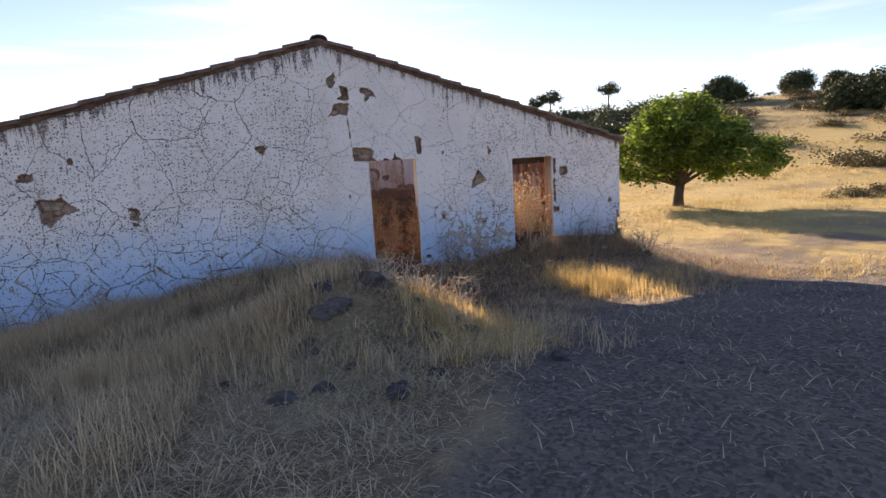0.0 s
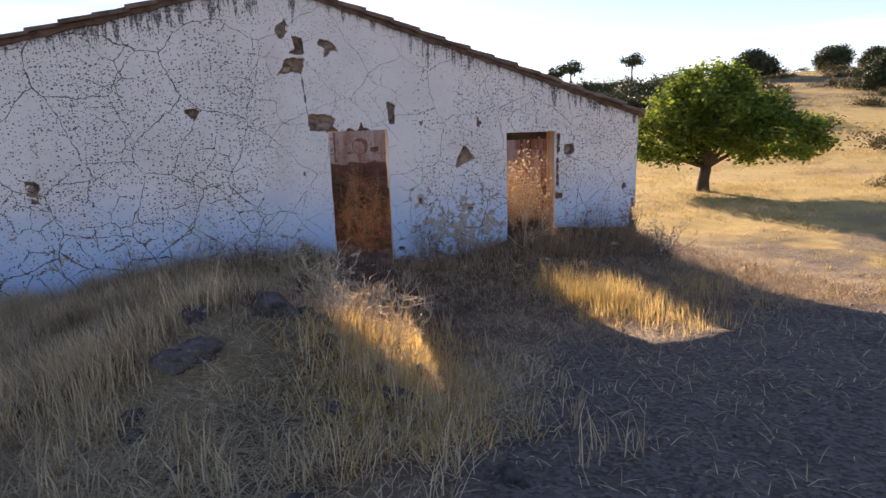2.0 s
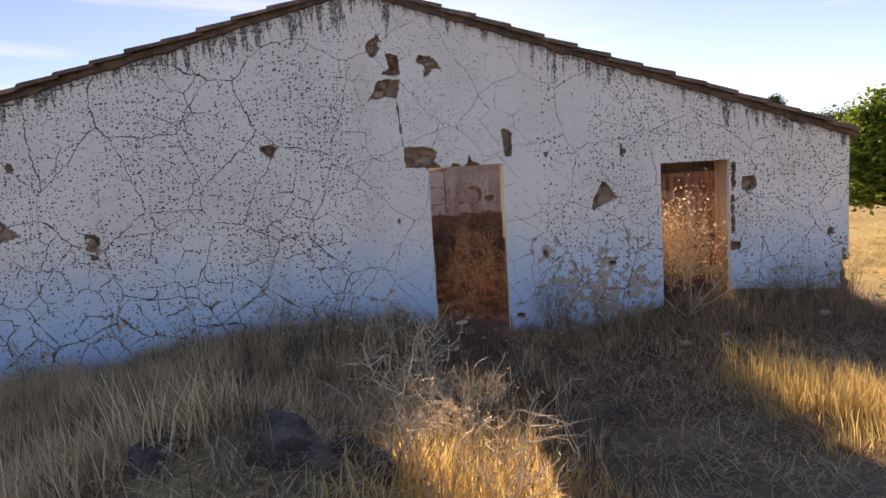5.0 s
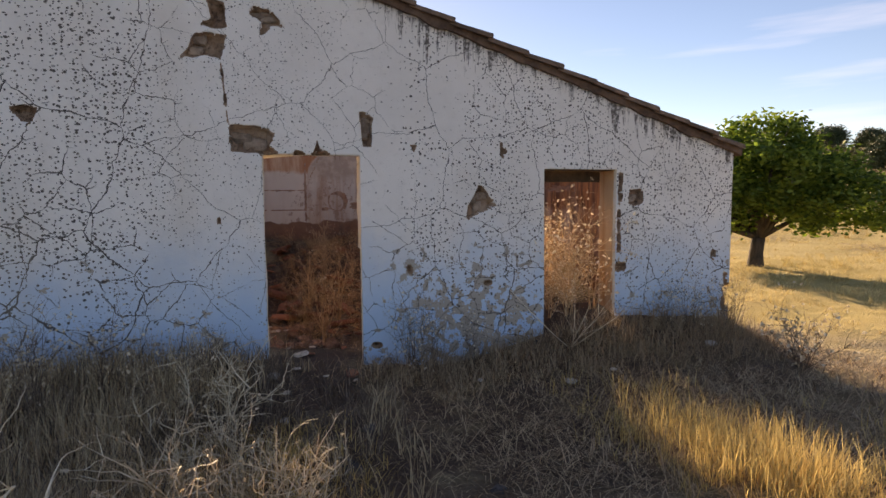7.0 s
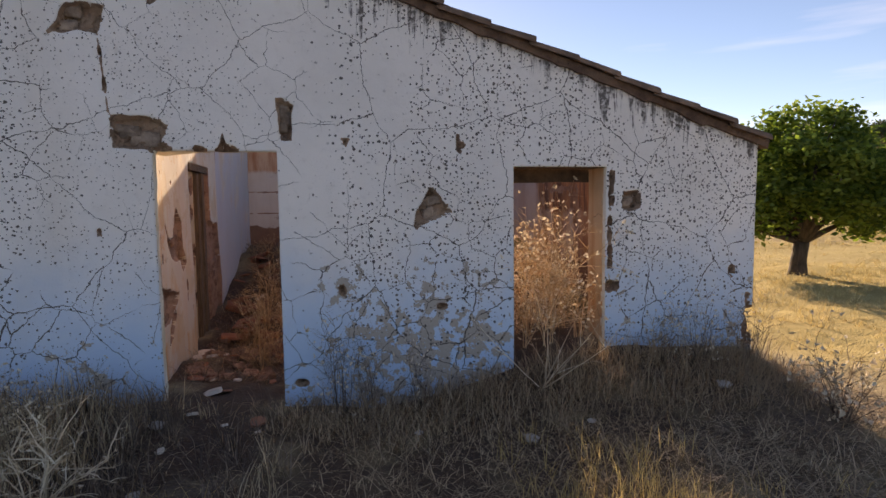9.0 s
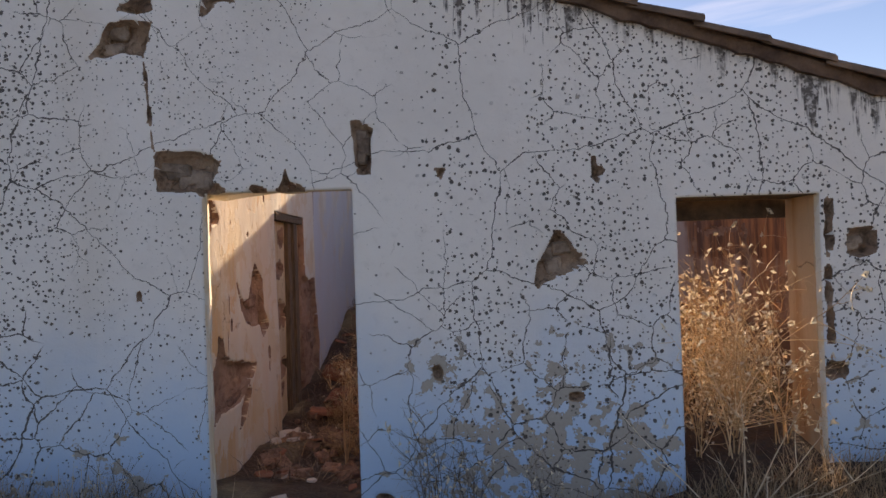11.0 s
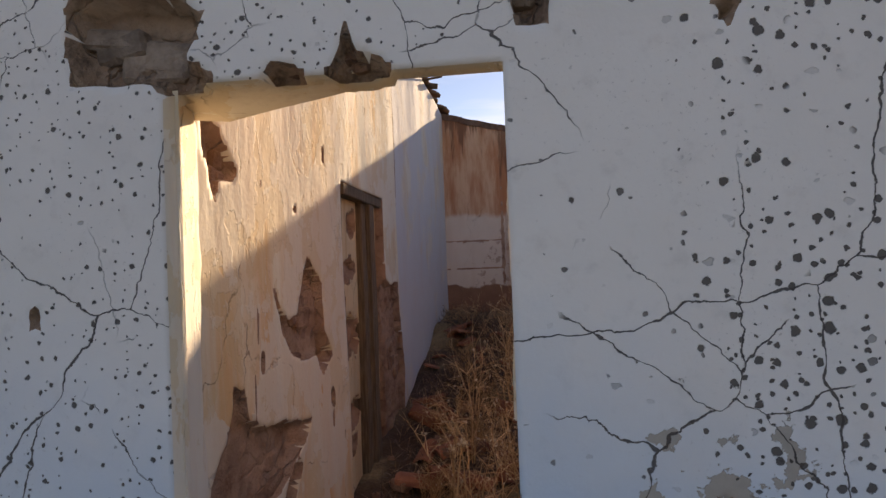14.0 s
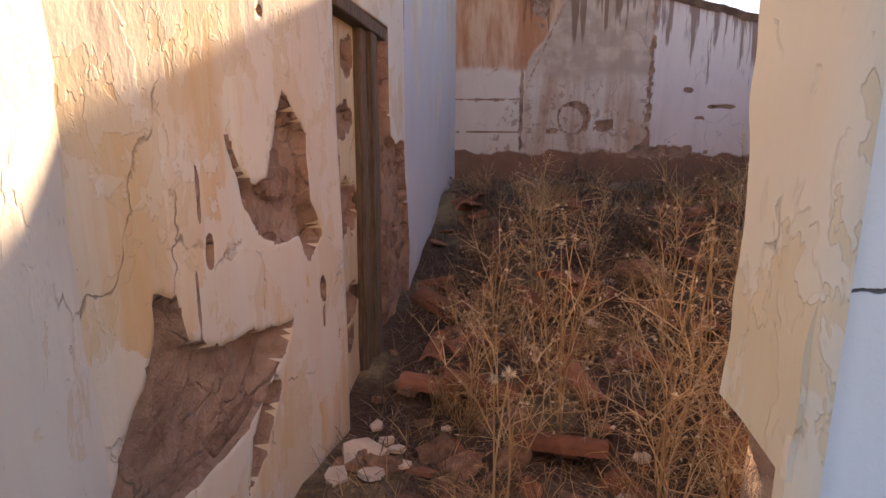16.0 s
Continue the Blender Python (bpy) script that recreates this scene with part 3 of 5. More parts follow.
def sheet(name, us, vs, place, top, openings, holes, mats, depth=0.03, thick=0.06, wave=0.01, seed=3):
    """A plastered wall face on a fine grid: bared patches sink in, openings go through, rims close the edge."""
    U, V = np.meshgrid(us, vs, indexing="ij")
    T = top(U)
    V = np.minimum(V, T)
    fixed = np.zeros(U.shape, bool)
    fixed[[0, -1], :] = True
    fixed[:, [0, -1]] = True
    fixed |= V >= T - 1e-6
    for a, b, c, d in openings:
        fixed |= (np.minimum(np.abs(U - a), np.abs(U - b)) < 1e-6) & (V > c - 0.01) & (V < d + 0.01)
        fixed |= (np.abs(V - d) < 1e-6) & (U > a - 0.01) & (U < b + 0.01)

    def inside(u, v):
        out = np.full(np.broadcast(u, v).shape, -9.0)
        for h in holes:
            out = np.maximum(out, h(u, v))
        return out

    s = inside(U, V)
    e = 0.004
    near = (np.abs(s) < 0.05) & ~fixed
    un, vn = U[near], V[near]
    for _ in range(2):
        s0 = inside(un, vn)
        gu, gv = (inside(un + e, vn) - s0) / e, (inside(un, vn + e) - s0) / e
        g = gu * gu + gv * gv + 0.05
        mu, mv = -s0 * gu / g, -s0 * gv / g
        cell = 0.55 * float(np.median(np.diff(us)))
        ok = np.hypot(un + mu - U[near], vn + mv - V[near]) < cell
        un, vn = np.where(ok, un + mu, un), np.where(ok, vn + mv, vn)
    U[near], V[near] = un, vn
    s = inside(U, V)
    k = np.clip((s - 0.003) / 0.012, 0, 1)
    D = depth * k * (1 + 0.35 * sines(U * 1.0, V * 1.0, seed + 5, 22.0)) + wave * sines(U, V, seed, 1.6)
    nu, nv = U.shape
    idx = np.arange(nu * nv).reshape(nu, nv)
    quads = np.stack([idx[:-1, :-1], idx[1:, :-1], idx[1:, 1:], idx[:-1, 1:]], -1).reshape(-1, 4)
    uc, vc = U.ravel()[quads].mean(1), V.ravel()[quads].mean(1)
    hgt = V.ravel()[quads].max(1) - V.ravel()[quads].min(1)
    keep = hgt > 1e-4
    for a, b, c, d in openings:
        keep &= ~((uc > a) & (uc < b) & (vc > c) & (vc < d))
    quads, uc, vc = quads[keep], uc[keep], vc[keep]
    mi = (inside(uc, vc) > 0).astype(int)
    ed = np.concatenate([quads[:, [i, (i + 1) % 4]] for i in range(4)])
    key = np.sort(ed, 1)
    _, first, cnt = np.unique(key[:, 0].astype(np.int64) * (nu * nv) + key[:, 1], return_index=True, return_counts=True)
    rim = ed[first[cnt == 1]]
    front = place(U.ravel(), V.ravel(), D.ravel())
    rv = np.unique(rim)
    back = place(U.ravel()[rv], V.ravel()[rv], D.ravel()[rv] + thick)
    lut = np.zeros(nu * nv, int)
    lut[rv] = nu * nv + np.arange(len(rv))
    rimq = np.stack([rim[:, 1], rim[:, 0], lut[rim[:, 0]], lut[rim[:, 1]]], -1)
    allq = np.concatenate([quads, rimq])
    allv = np.concatenate([front, back])
    used = np.unique(allq)
    remap = np.zeros(len(allv), int)
    remap[used] = np.arange(len(used))
    return mesh(name, allv[used], remap[allq], mats, idx=np.concatenate([mi, np.full(len(rimq), 2)]))


def prism(name, outline, place, a, b, material, parent=None, label=""):
    """A slab: an outline in the plane, from depth a to depth b."""
    n = len(outline)
    vs = [place(u, v, a) for u, v in outline] + [place(u, v, b) for u, v in outline]
    fs = [tuple(range(n)), tuple(range(2 * n - 1, n - 1, -1))] + [(i, i + n, (i + 1) % n + n, (i + 1) % n) for i in range(n)]
    bm = bmesh.new()
    bv = [bm.verts.new(v) for v in vs]
    for f in fs:
        bm.faces.new([bv[i] for i in f])
    return part(name, bm, material, parent, label)


# ---------------------------------------------------------------- ground
def smooth(lo, hi, v):
    t = np.clip((np.asarray(v, float) - lo) / (hi - lo), 0, 1)
    return t * t * (3 - 2 * t)


def bump(x, y, x0, y0, rx, ry):
    return np.exp(-((x - x0) / rx) ** 2 - ((y - y0) / ry) ** 2)


def ground_z(x, y, fine=True):
    x, y = np.asarray(x, float), np.asarray(y, float)
    z = -0.12 + 0.56 * (1 - smooth(2.2, 7.4, y))
    z = z + 0.70 * bump(x, y, -1.2, 5.4, 1.05, 1.0) + 0.18 * bump(x, y, -3.2, 7.6, 1.6, 1.5)
    z = z + 0.20 * bump(x, y, -1.4, 9.8, 1.6, 1.1) + 0.10 * bump(x, y, 0.4, 10.2, 0.9, 1.2)
    z = z + 0.48 * bump(x, y, 3.6, 10.4, 1.0, 0.9) + 0.30 * bump(x, y, 5.0, 10.3, 0.8, 0.8)
    z = z - 0.10 * np.maximum(0, -(x + 3.0)) * smooth(4, 10, y) * smooth(-14, -8, x)
    room = smooth(10.4, 10.7, y) * smooth(17.9, 17.7, y) * smooth(-0.6, -0.2, x) * smooth(5.4, 5.0, x)
    z = z + room * (0.85 * smooth(11.8, 17.6, y) + 0.45 * smooth(3.2, 4.8, x) * smooth(11, 14, y) + 0.06 * sines(x, y, 15, 4.0))
    p = 0.77 * x + 0.64 * y
    hill = np.interp(p, [14, 27, 33, 42, 60, 85, 110, 140, 400], [0, -0.20, -0.1, 0.4, 2.5, 6.0, 9.3, 9.8, 10.4])
    roll = 0.45 * sines(x * 0.06, y * 0.06, 11) * smooth(34, 70, p) + 0.10 * sines(x * 0.5, y * 0.5, 12) * smooth(12, 24, p)
    z = z + hill + roll
    if fine:
        z = z + 0.035 * sines(x, y, 13, 2.6) + 0.014 * sines(x, y, 14, 9.0)
    return z


def on_track(x, y):
    """How far a place lies on the gravel track that runs past the house."""
    far_edge = np.minimum(3.6 + 1.25 * x, 6.0)
    return 1 - smooth(-0.7, 0.6, y - far_edge + 0.5 * sines(x, y, 42, 1.6))


def stretch_lines(lo, hi, step, far):
    core = np.arange(lo, hi + 1e-6, step)
    out, d = [], step
    v = hi
    while v < far:
        d *= 1.13
        v += d
        out.append(v)
    low, d = [], step
    v = lo
    while v > -far:
        d *= 1.13
        v -= d
        low.append(v)
    return np.concatenate([low[::-1], core, out])


gx, gy = stretch_lines(-8, 11, 0.12, 1800), stretch_lines(-3.5, 17, 0.12, 1800)
GX, GY = np.meshgrid(gx, gy, indexing="ij")
gi = np.arange(GX.size).reshape(GX.shape)
ground = mesh("ground", np.stack([GX.ravel(), GY.ravel(), ground_z(GX, GY).ravel()], -1),
              np.stack([gi[:-1, :-1], gi[1:, :-1], gi[1:, 1:], gi[:-1, 1:]], -1).reshape(-1, 4), M_GROUND, smooth=True)
tagged(ground, "dry grassy ground with gravel track and far hill", "ground", kind="structure")

# ---------------------------------------------------------------- house shell
DOOR = (0.0, 0.909, -1.0, 2.035)
GAP = (2.9, 3.79, -1.0, 1.925)
LEFT, RIGHT, FRONT, BACK = -8.4, 5.40, 10.0, 17.7


def on_front(u, v, d):
    return np.stack([u, FRONT + d, v], -1) if isinstance(u, np.ndarray) else (u, FRONT + d, v)


front_holes = [
    scar([(-0.29, 2.31), (0.0, 2.285), (0.11, 2.22), (0.06, 2.10), (0.03, 2.03), (-0.26, 2.06)], 0.014, 2), blob(0.04, 2.06, 0.08, 0.04, 0.015, 31),
    scar([(0.89, 2.465), (0.965, 2.46), (1.045, 2.40), (1.03, 2.12), (0.94, 2.12), (0.93, 2.32)], 0.010, 3),
    scar([(0.26, 2.02), (0.30, 2.075), (0.37, 2.07), (0.41, 2.02)], 0.010, 5), scar([(0.43, 2.02), (0.49, 2.10), (0.505, 2.17), (0.525, 2.09), (0.60, 2.075), (0.64, 2.02)], 0.008, 6),
    scar([(2.15, 1.745), (2.21, 1.70), (2.345, 1.54), (2.20, 1.48), (2.06, 1.42), (2.03, 1.37), (2.005, 1.42), (2.03, 1.54)], 0.010, 8),
    wedge((1.452, 2.075), (1.49, 2.15), (1.41, 2.155), 0.004, 10), scar([(2.38, 2.20), (2.415, 2.20), (2.42, 2.15), (2.48, 2.11), (2.42, 2.02), (2.385, 2.06)], 0.008, 12),
    scar([(-2.0, 2.41), (-1.76, 2.40), (-1.80, 2.32), (-1.86, 2.25), (-1.97, 2.34)], 0.016, 14), scar([(-5.34, 1.74), (-5.1, 1.70), (-4.98, 1.80), (-4.90, 1.62), (-4.77, 1.51), (-5.0, 1.48), (-5.2, 1.28), (-5.33, 1.36)], 0.025, 15),
    blob(-5.44, 2.09, 0.10, 0.07, 0.03, 17), blob(-3.99, 1.36, 0.07, 0.14, 0.035, 18), blob(-4.8, 2.31, 0.04, 0.05, 0.015, 19),
    scar([(-0.43, 3.40), (-0.28, 3.38), (-0.27, 3.17), (-0.36, 3.13), (-0.50, 3.17), (-0.40, 3.24)], 0.014, 20), scar([(-0.68, 2.86), (-0.46, 2.90), (-0.33, 2.87), (-0.28, 3.08), (-0.38, 3.11), (-0.52, 3.09), (-0.60, 2.99)], 0.018, 22),
    blob(-0.56, 3.50, 0.07, 0.12, 0.025, 21), scar([(-0.04, 3.38), (0.11, 3.34), (0.25, 3.19), (0.12, 3.20), (0.0, 3.07), (0.03, 3.22), (-0.06, 3.29)], 0.014, 24),
    blob(-0.31, 2.60, 0.010, 0.30, 0.007, 26, 2.4, 0.08), blob(4.05, 1.62, 0.10, 0.09, 0.012, 27, 4.0),
    blob(3.845, 1.72, 0.03, 0.17, 0.014, 28), blob(3.835, 1.25, 0.022, 0.35, 0.012, 29), blob(3.86, 0.82, 0.07, 0.06, 0.02, 30),
    blob(1.40, 0.90, 0.03, 0.05, 0.012, 32), blob(-0.396, 1.424, 0.018, 0.03, 0.006, 33), blob(5.15, 0.92, 0.03, 0.07, 0.012, 34),
    blob(5.35, 0.45, 0.05, 0.28, 0.03, 35), blob(1.05, 0.14, 0.05, 0.03, 0.012, 36), blob(2.25, 0.72, 0.05, 0.03, 0.014, 40),
]
us = np.unique(np.concatenate([grid_lines(LEFT, -2.5, 0.035), grid_lines(-2.5, 4.2, 0.018, 0.0, 0.909, 2.9, 3.79), grid_lines(4.2, RIGHT, 0.03)]).round(5))
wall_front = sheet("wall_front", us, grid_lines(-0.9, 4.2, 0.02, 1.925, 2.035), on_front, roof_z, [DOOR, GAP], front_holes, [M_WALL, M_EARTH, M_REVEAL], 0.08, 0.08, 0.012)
tagged(wall_front, "cracked and pitted whitewashed gable wall with bared patches", "wall", kind="structure")


def masonry(u0, u1, v0, parent=wall_front, rise=0.0):
    mids = [RIDGE_X] if u0 < RIDGE_X < u1 else []
    top = [(u, float(roof_z(u)) - 0.004) for u in [u1, *mids, u0]]
    prism("masonry", [(u0, v0), (0.3 * u0 + 0.7 * u1, v0 + 0.6 * rise), (u1, v0 + rise), *top], on_front, 0.115, 0.36, M_EARTH_RED, parent)


for a, b, c in ((LEFT + 0.01, -0.23, -0.9), (-0.23, 1.07, 2.08), (1.07, 2.87, -0.9), (2.87, 3.82, 1.965), (3.82, RIGHT - 0.01, -0.9)):
    masonry(a, b, c, rise=0.13 if c == 2.08 else 0.0)


def plan_prism(name, outline, z0, z1, material, parent=None, label="", seed=1, wob=0.010, rows=44):
    """An upright slab on an outline seen from above, with uneven faces."""
    n = len(outline)
    vs, fs = [], []
    for j in range(rows + 1):
        z = z0 + (z1 - z0) * j / rows
        for i, (x, y) in enumerate(outline):
            d = noise.noise_vector(Vector((x * 3 + seed, y * 3, z * 2.6))) * wob + noise.noise_vector(Vector((x * 9 + seed, y * 9, z * 13))) * wob * 0.7
            vs.append((x + d.x, y + (d.y if 0 < i else 0), z))
    for j in range(rows):
        for i in range(n):
            k = (i + 1) % n
            fs.append((j * n + i, j * n + k, (j + 1) * n + k, (j + 1) * n + i))
    fs += [tuple(range(n))[::-1], tuple(rows * n + i for i in range(n))]
    ob = mesh(name, vs, fs, material, parent, label=label, smooth=True)
    ob.data.set_sharp_from_angle(angle=radians(24))
    return ob


# reveals and lintels
reveal = plan_prism("trim_reveal_left", [(-0.03, 10.05), (0.005, 10.05), (-0.035, 10.12), (-0.06, 10.24), (-0.13, 10.38), (-0.205, 10.515), (-0.23, 10.515), (-0.23, 10.09), (-0.03, 10.09)], -0.3, 2.04, M_REVEAL, seed=3)
tagged(reveal, "sunlit cream plaster on the doorway's reveal", "door reveal", kind="structure")
reveal = plan_prism("trim_reveal_right", [(0.96, 10.05), (0.906, 10.05), (0.907, 10.10), (0.908, 10.18), (0.911, 10.25), (0.94, 10.285), (1.02, 10.32), (1.075, 10.358), (1.075, 10.09), (0.96, 10.09)], 1.12, 2.04, M_REVEAL, seed=5, wob=0.013)
tagged(reveal, "cream plaster on the doorway's reveal, worn", "door reveal", kind="structure")
reveal = plan_prism("trim_reveal_foot", [(0.97, 10.05), (0.912, 10.05), (0.914, 10.10), (0.925, 10.18), (0.965, 10.25), (0.995, 10.33), (1.02, 10.357), (1.075, 10.357), (1.075, 10.09), (0.96, 10.09)], -0.3, 1.12, M_EARTH_RED, seed=6, wob=0.010)
tagged(reveal, "bared brown clay at the foot of the doorway", "door reveal", kind="structure")
bm = rough_box(-0.16, 1.05, 10.078, 10.355, 2.040, 2.078, 6, 0.008, 4)
for v in bm.verts:
    # broken away behind, more and more towards the far jamb
    k = min(1.0, max(0.0, (v.co.x + 0.05) / 0.75))
    v.co.y = 10.078 + (v.co.y - 10.078) * (1.0 - 0.72 * k)
    v.co.z += 0.03 * k - 0.03 * (1 - k) * (v.co.y - 10.078) / 0.28 * (v.co.x > -0.1)
lintel = part("lintel_soffit", bm, M_REVEAL)
tagged(lintel, "ochre plastered doorway lintel with broken edge", "lintel", kind="structure")
# warm bounced light is partly put into this reveal's orange plaster colour
reveal = plan_prism("trim_reveal_far", [(3.82, 10.05), (3.786, 10.05), (3.79, 10.2), (3.80, 10.355), (3.82, 10.355)], -0.1, 1.93, mud_plaster("orange_reveal", (0.70, 0.50, 0.32), (0.50, 0.24, 0.10), 0.18), seed=8)
tagged(reveal, "orange clay-stained plaster reveal of the second doorway, bounced light partly in its colour", "door reveal", kind="structure")
reveal = plan_prism("trim_reveal_near", [(2.87, 10.05), (2.904, 10.05), (2.90, 10.2), (2.89, 10.355), (2.87, 10.355)], -0.1, 1.93, M_EARTH_RED, seed=9, wob=0.010)
tagged(reveal, "crumbling clay reveal of the second doorway", "door reveal", kind="structure")
lintel = part("lintel_board", rough_box(2.87, 3.82, 10.02, 10.355, 1.921, 1.962, 6, 0.005, 5), M_WOOD)
tagged(lintel, "weathered wooden lintel board over the second doorway", "lintel", kind="structure")

beam = part("lintel_beam", rough_box(2.80, 3.90, 10.37, 10.52, 1.80, 1.93, 5, 0.010, 15), M_BEAM)
tagged(beam, "dark inner beam over the second doorway", "lintel", kind="structure")


# inner wall, slightly skewed
def on_inner(u, v, d):
    x = -0.215 + 0.018 * (u - 10.5) - d
    return np.stack([x, u, v], -1) if isinstance(u, np.ndarray) else (x, u, v)


def inner_top(u):
    return 3.90 + 0.0 * u


INNER_DOOR = (12.24, 13.40, -1.0, 2.10)
inner_holes = [
    scar([(10.55, 2.14), (10.68, 2.115), (10.83, 1.94), (10.78, 1.90), (10.63, 1.885), (10.57, 2.0)], 0.012, 51), scar([(10.60, 1.90), (10.68, 1.89), (10.65, 1.78)], 0.006, 52),
    scar([(11.15, 1.45), (11.25, 1.34), (11.34, 1.27), (11.44, 1.29), (11.50, 1.42), (11.60, 1.61), (11.70, 1.52), (11.83, 1.43), (11.845, 1.16), (11.99, 1.0), (11.80, 0.89), (11.71, 1.03), (11.50, 1.04), (11.38, 1.08), (11.25, 1.20)], 0.012, 53, 20),
    scar([(10.75, 1.06), (10.85, 1.03), (10.875, 0.89), (11.06, 0.83), (11.38, 0.75), (11.61, 0.71), (11.50, 0.60), (11.36, 0.53), (11.19, 0.46), (11.0, 0.47), (10.78, 0.48), (10.60, 0.36), (10.50, 0.50), (10.57, 0.74), (10.69, 0.85)], 0.016, 58, 18),
    scar([(11.42, 0.56), (11.50, 0.50), (11.30, 0.28), (11.16, 0.22), (11.22, 0.40)], 0.02, 61), blob(11.96, 0.74, 0.035, 0.06, 0.012, 57), blob(10.60, 0.55, 0.03, 0.09, 0.012, 60),
    scar([(13.36, 1.80), (13.44, 1.40), (13.66, 1.33), (13.88, 1.34), (13.93, 0.95), (14.05, 0.55), (14.0, -0.1), (13.36, -0.3)], 0.035, 63, 12),
    blob(11.05, 1.93, 0.014, 0.02, 0.003, 65), blob(11.45, 1.84, 0.025, 0.02, 0.004, 66), blob(11.95, 0.60, 0.015, 0.05, 0.006, 67),
    blob(13.95, 2.9, 0.014, 0.9, 0.008, 68), blob(10.98, 1.28, 0.010, 0.10, 0.008, 69), blob(11.02, 1.12, 0.02, 0.05, 0.01, 71), blob(11.9, 2.2, 0.03, 0.05, 0.012, 70), blob(10.94, 0.95, 0.008, 0.12, 0.006, 59),
]
wall_inner = sheet("wall_inner", grid_lines(10.5, BACK + 0.1, 0.018, 12.24, 13.40), grid_lines(-0.4, 4.0, 0.02, 2.10), on_inner, inner_top, [INNER_DOOR], inner_holes, [M_INNER, M_EARTH_RED, M_EARTH_RED], 0.06, 0.10, 0.022, 7)
tagged(wall_inner, "peeling cream plaster wall with bared clay scars", "wall", kind="structure")
for a, b, c in ((10.51, 12.19, -0.4), (12.19, 13.45, 2.145), (13.45, BACK + 0.1, -0.4)):
    prism("masonry", [(a, c), (b, c), (b, inner_top(b) - 0.004), (a, inner_top(a) - 0.004)], on_inner, 0.11, 0.42, M_EARTH_RED, wall_inner)
tagged(prism("wall_blocking", [(12.19, -0.4), (13.45, -0.4), (13.45, 2.145), (12.19, 2.145)], on_inner, 0.24, 0.40, M_EARTH_RED), "clay-daubed blocking in the inner doorway", "wall", kind="structure")


def on_blocking(u, v, d):
    return on_inner(u, v, d + 0.085)


scraps = [blob(12.36, 1.72, 0.10, 0.14, 0.04, 301), blob(12.62, 1.50, 0.14, 0.10, 0.04, 302), blob(12.42, 1.30, 0.12, 0.10, 0.04, 303), blob(12.60, 1.02, 0.22, 0.15, 0.05, 304),
          blob(12.42, 0.72, 0.10, 0.13, 0.04, 305), blob(12.65, 0.45, 0.20, 0.12, 0.05, 306), blob(12.45, 0.2, 0.25, 0.15, 0.05, 307), blob(12.72, 1.85, 0.12, 0.10, 0.03, 308)]
daub = sheet("wall_daub", grid_lines(12.19, 13.42, 0.022), grid_lines(-0.35, 2.14, 0.022), on_blocking, lambda u: 2.14 + 0.0 * u, [], scraps, [mud_plaster("ochre_daub", (0.74, 0.60, 0.40), (0.50, 0.30, 0.15), 0.12), M_EARTH_RED, M_EARTH_RED], 0.05, 0.05, 0.02, 12)
tagged(daub, "ochre daub flaking off the blocked inner doorway", "wall", kind="structure")


# far wall and side walls
def on_far(u, v, d):
    return np.stack([u, BACK + d, v], -1) if isinstance(u, np.ndarray) else (u, BACK + d, v)


def far_top(u):
    return 3.84 - 0.265 * u


far_holes = [blob(0.34, 1.845, 0.46, 0.014, 0.006, 72, 6.0), blob(0.34, 1.405, 0.46, 0.012, 0.006, 73, 6.0),
             lambda u, v: 0.010 + 0.004 * sines(u, v, 74, 14) - np.abs(np.hypot(u - 1.54, v - 1.60) - 0.215), lambda u, v: np.minimum(0.225 - np.hypot(u - 1.54, v - 1.60), np.hypot(u - 1.48, v - 1.56) - 0.19) + 0.008 * sines(u, v, 75, 14),
             blob(0.82, 1.75, 0.025, 0.62, 0.015, 76), blob(2.53, 2.1, 0.03, 0.95, 0.025, 77), blob(3.04, 1.97, 0.07, 0.035, 0.014, 78), blob(3.2, 1.6, 0.06, 0.025, 0.012, 79),
             blob(3.5, 1.75, 0.18, 0.025, 0.014, 80), blob(1.95, 1.5, 0.16, 0.08, 0.03, 81), blob(1.25, 1.42, 0.07, 0.04, 0.015, 82), blob(2.7, 1.16, 0.45, 0.10, 0.05, 83),
             blob(1.15, 2.62, 0.012, 0.55, 0.01, 84, 2.4, -0.42), blob(1.05, 3.1, 0.10, 0.25, 0.05, 85)]
wall_back = sheet("wall_back", grid_lines(-0.3, 5.0, 0.03), grid_lines(-0.4, 4.05, 0.03), on_far, far_top, [], far_holes, [M_FAR, M_EARTH_RED, M_EARTH_RED], 0.03, 0.06, 0.012, 9)
tagged(wall_back, "rain-stained plaster wall at the end of the room", "wall", kind="structure")
prism("masonry", [(-0.5, -0.4), (RIGHT, -0.4), (RIGHT, far_top(RIGHT)), (-0.5, far_top(-0.5))], on_far, 0.055, 0.42, M_EARTH_RED, wall_back)


def on_side(u, v, d):
    return np.stack([4.95 + d, u, v], -1) if isinstance(u, np.ndarray) else (4.95 + d, u, v)


def side_top(u):
    return 2.30 + 0.0 * u


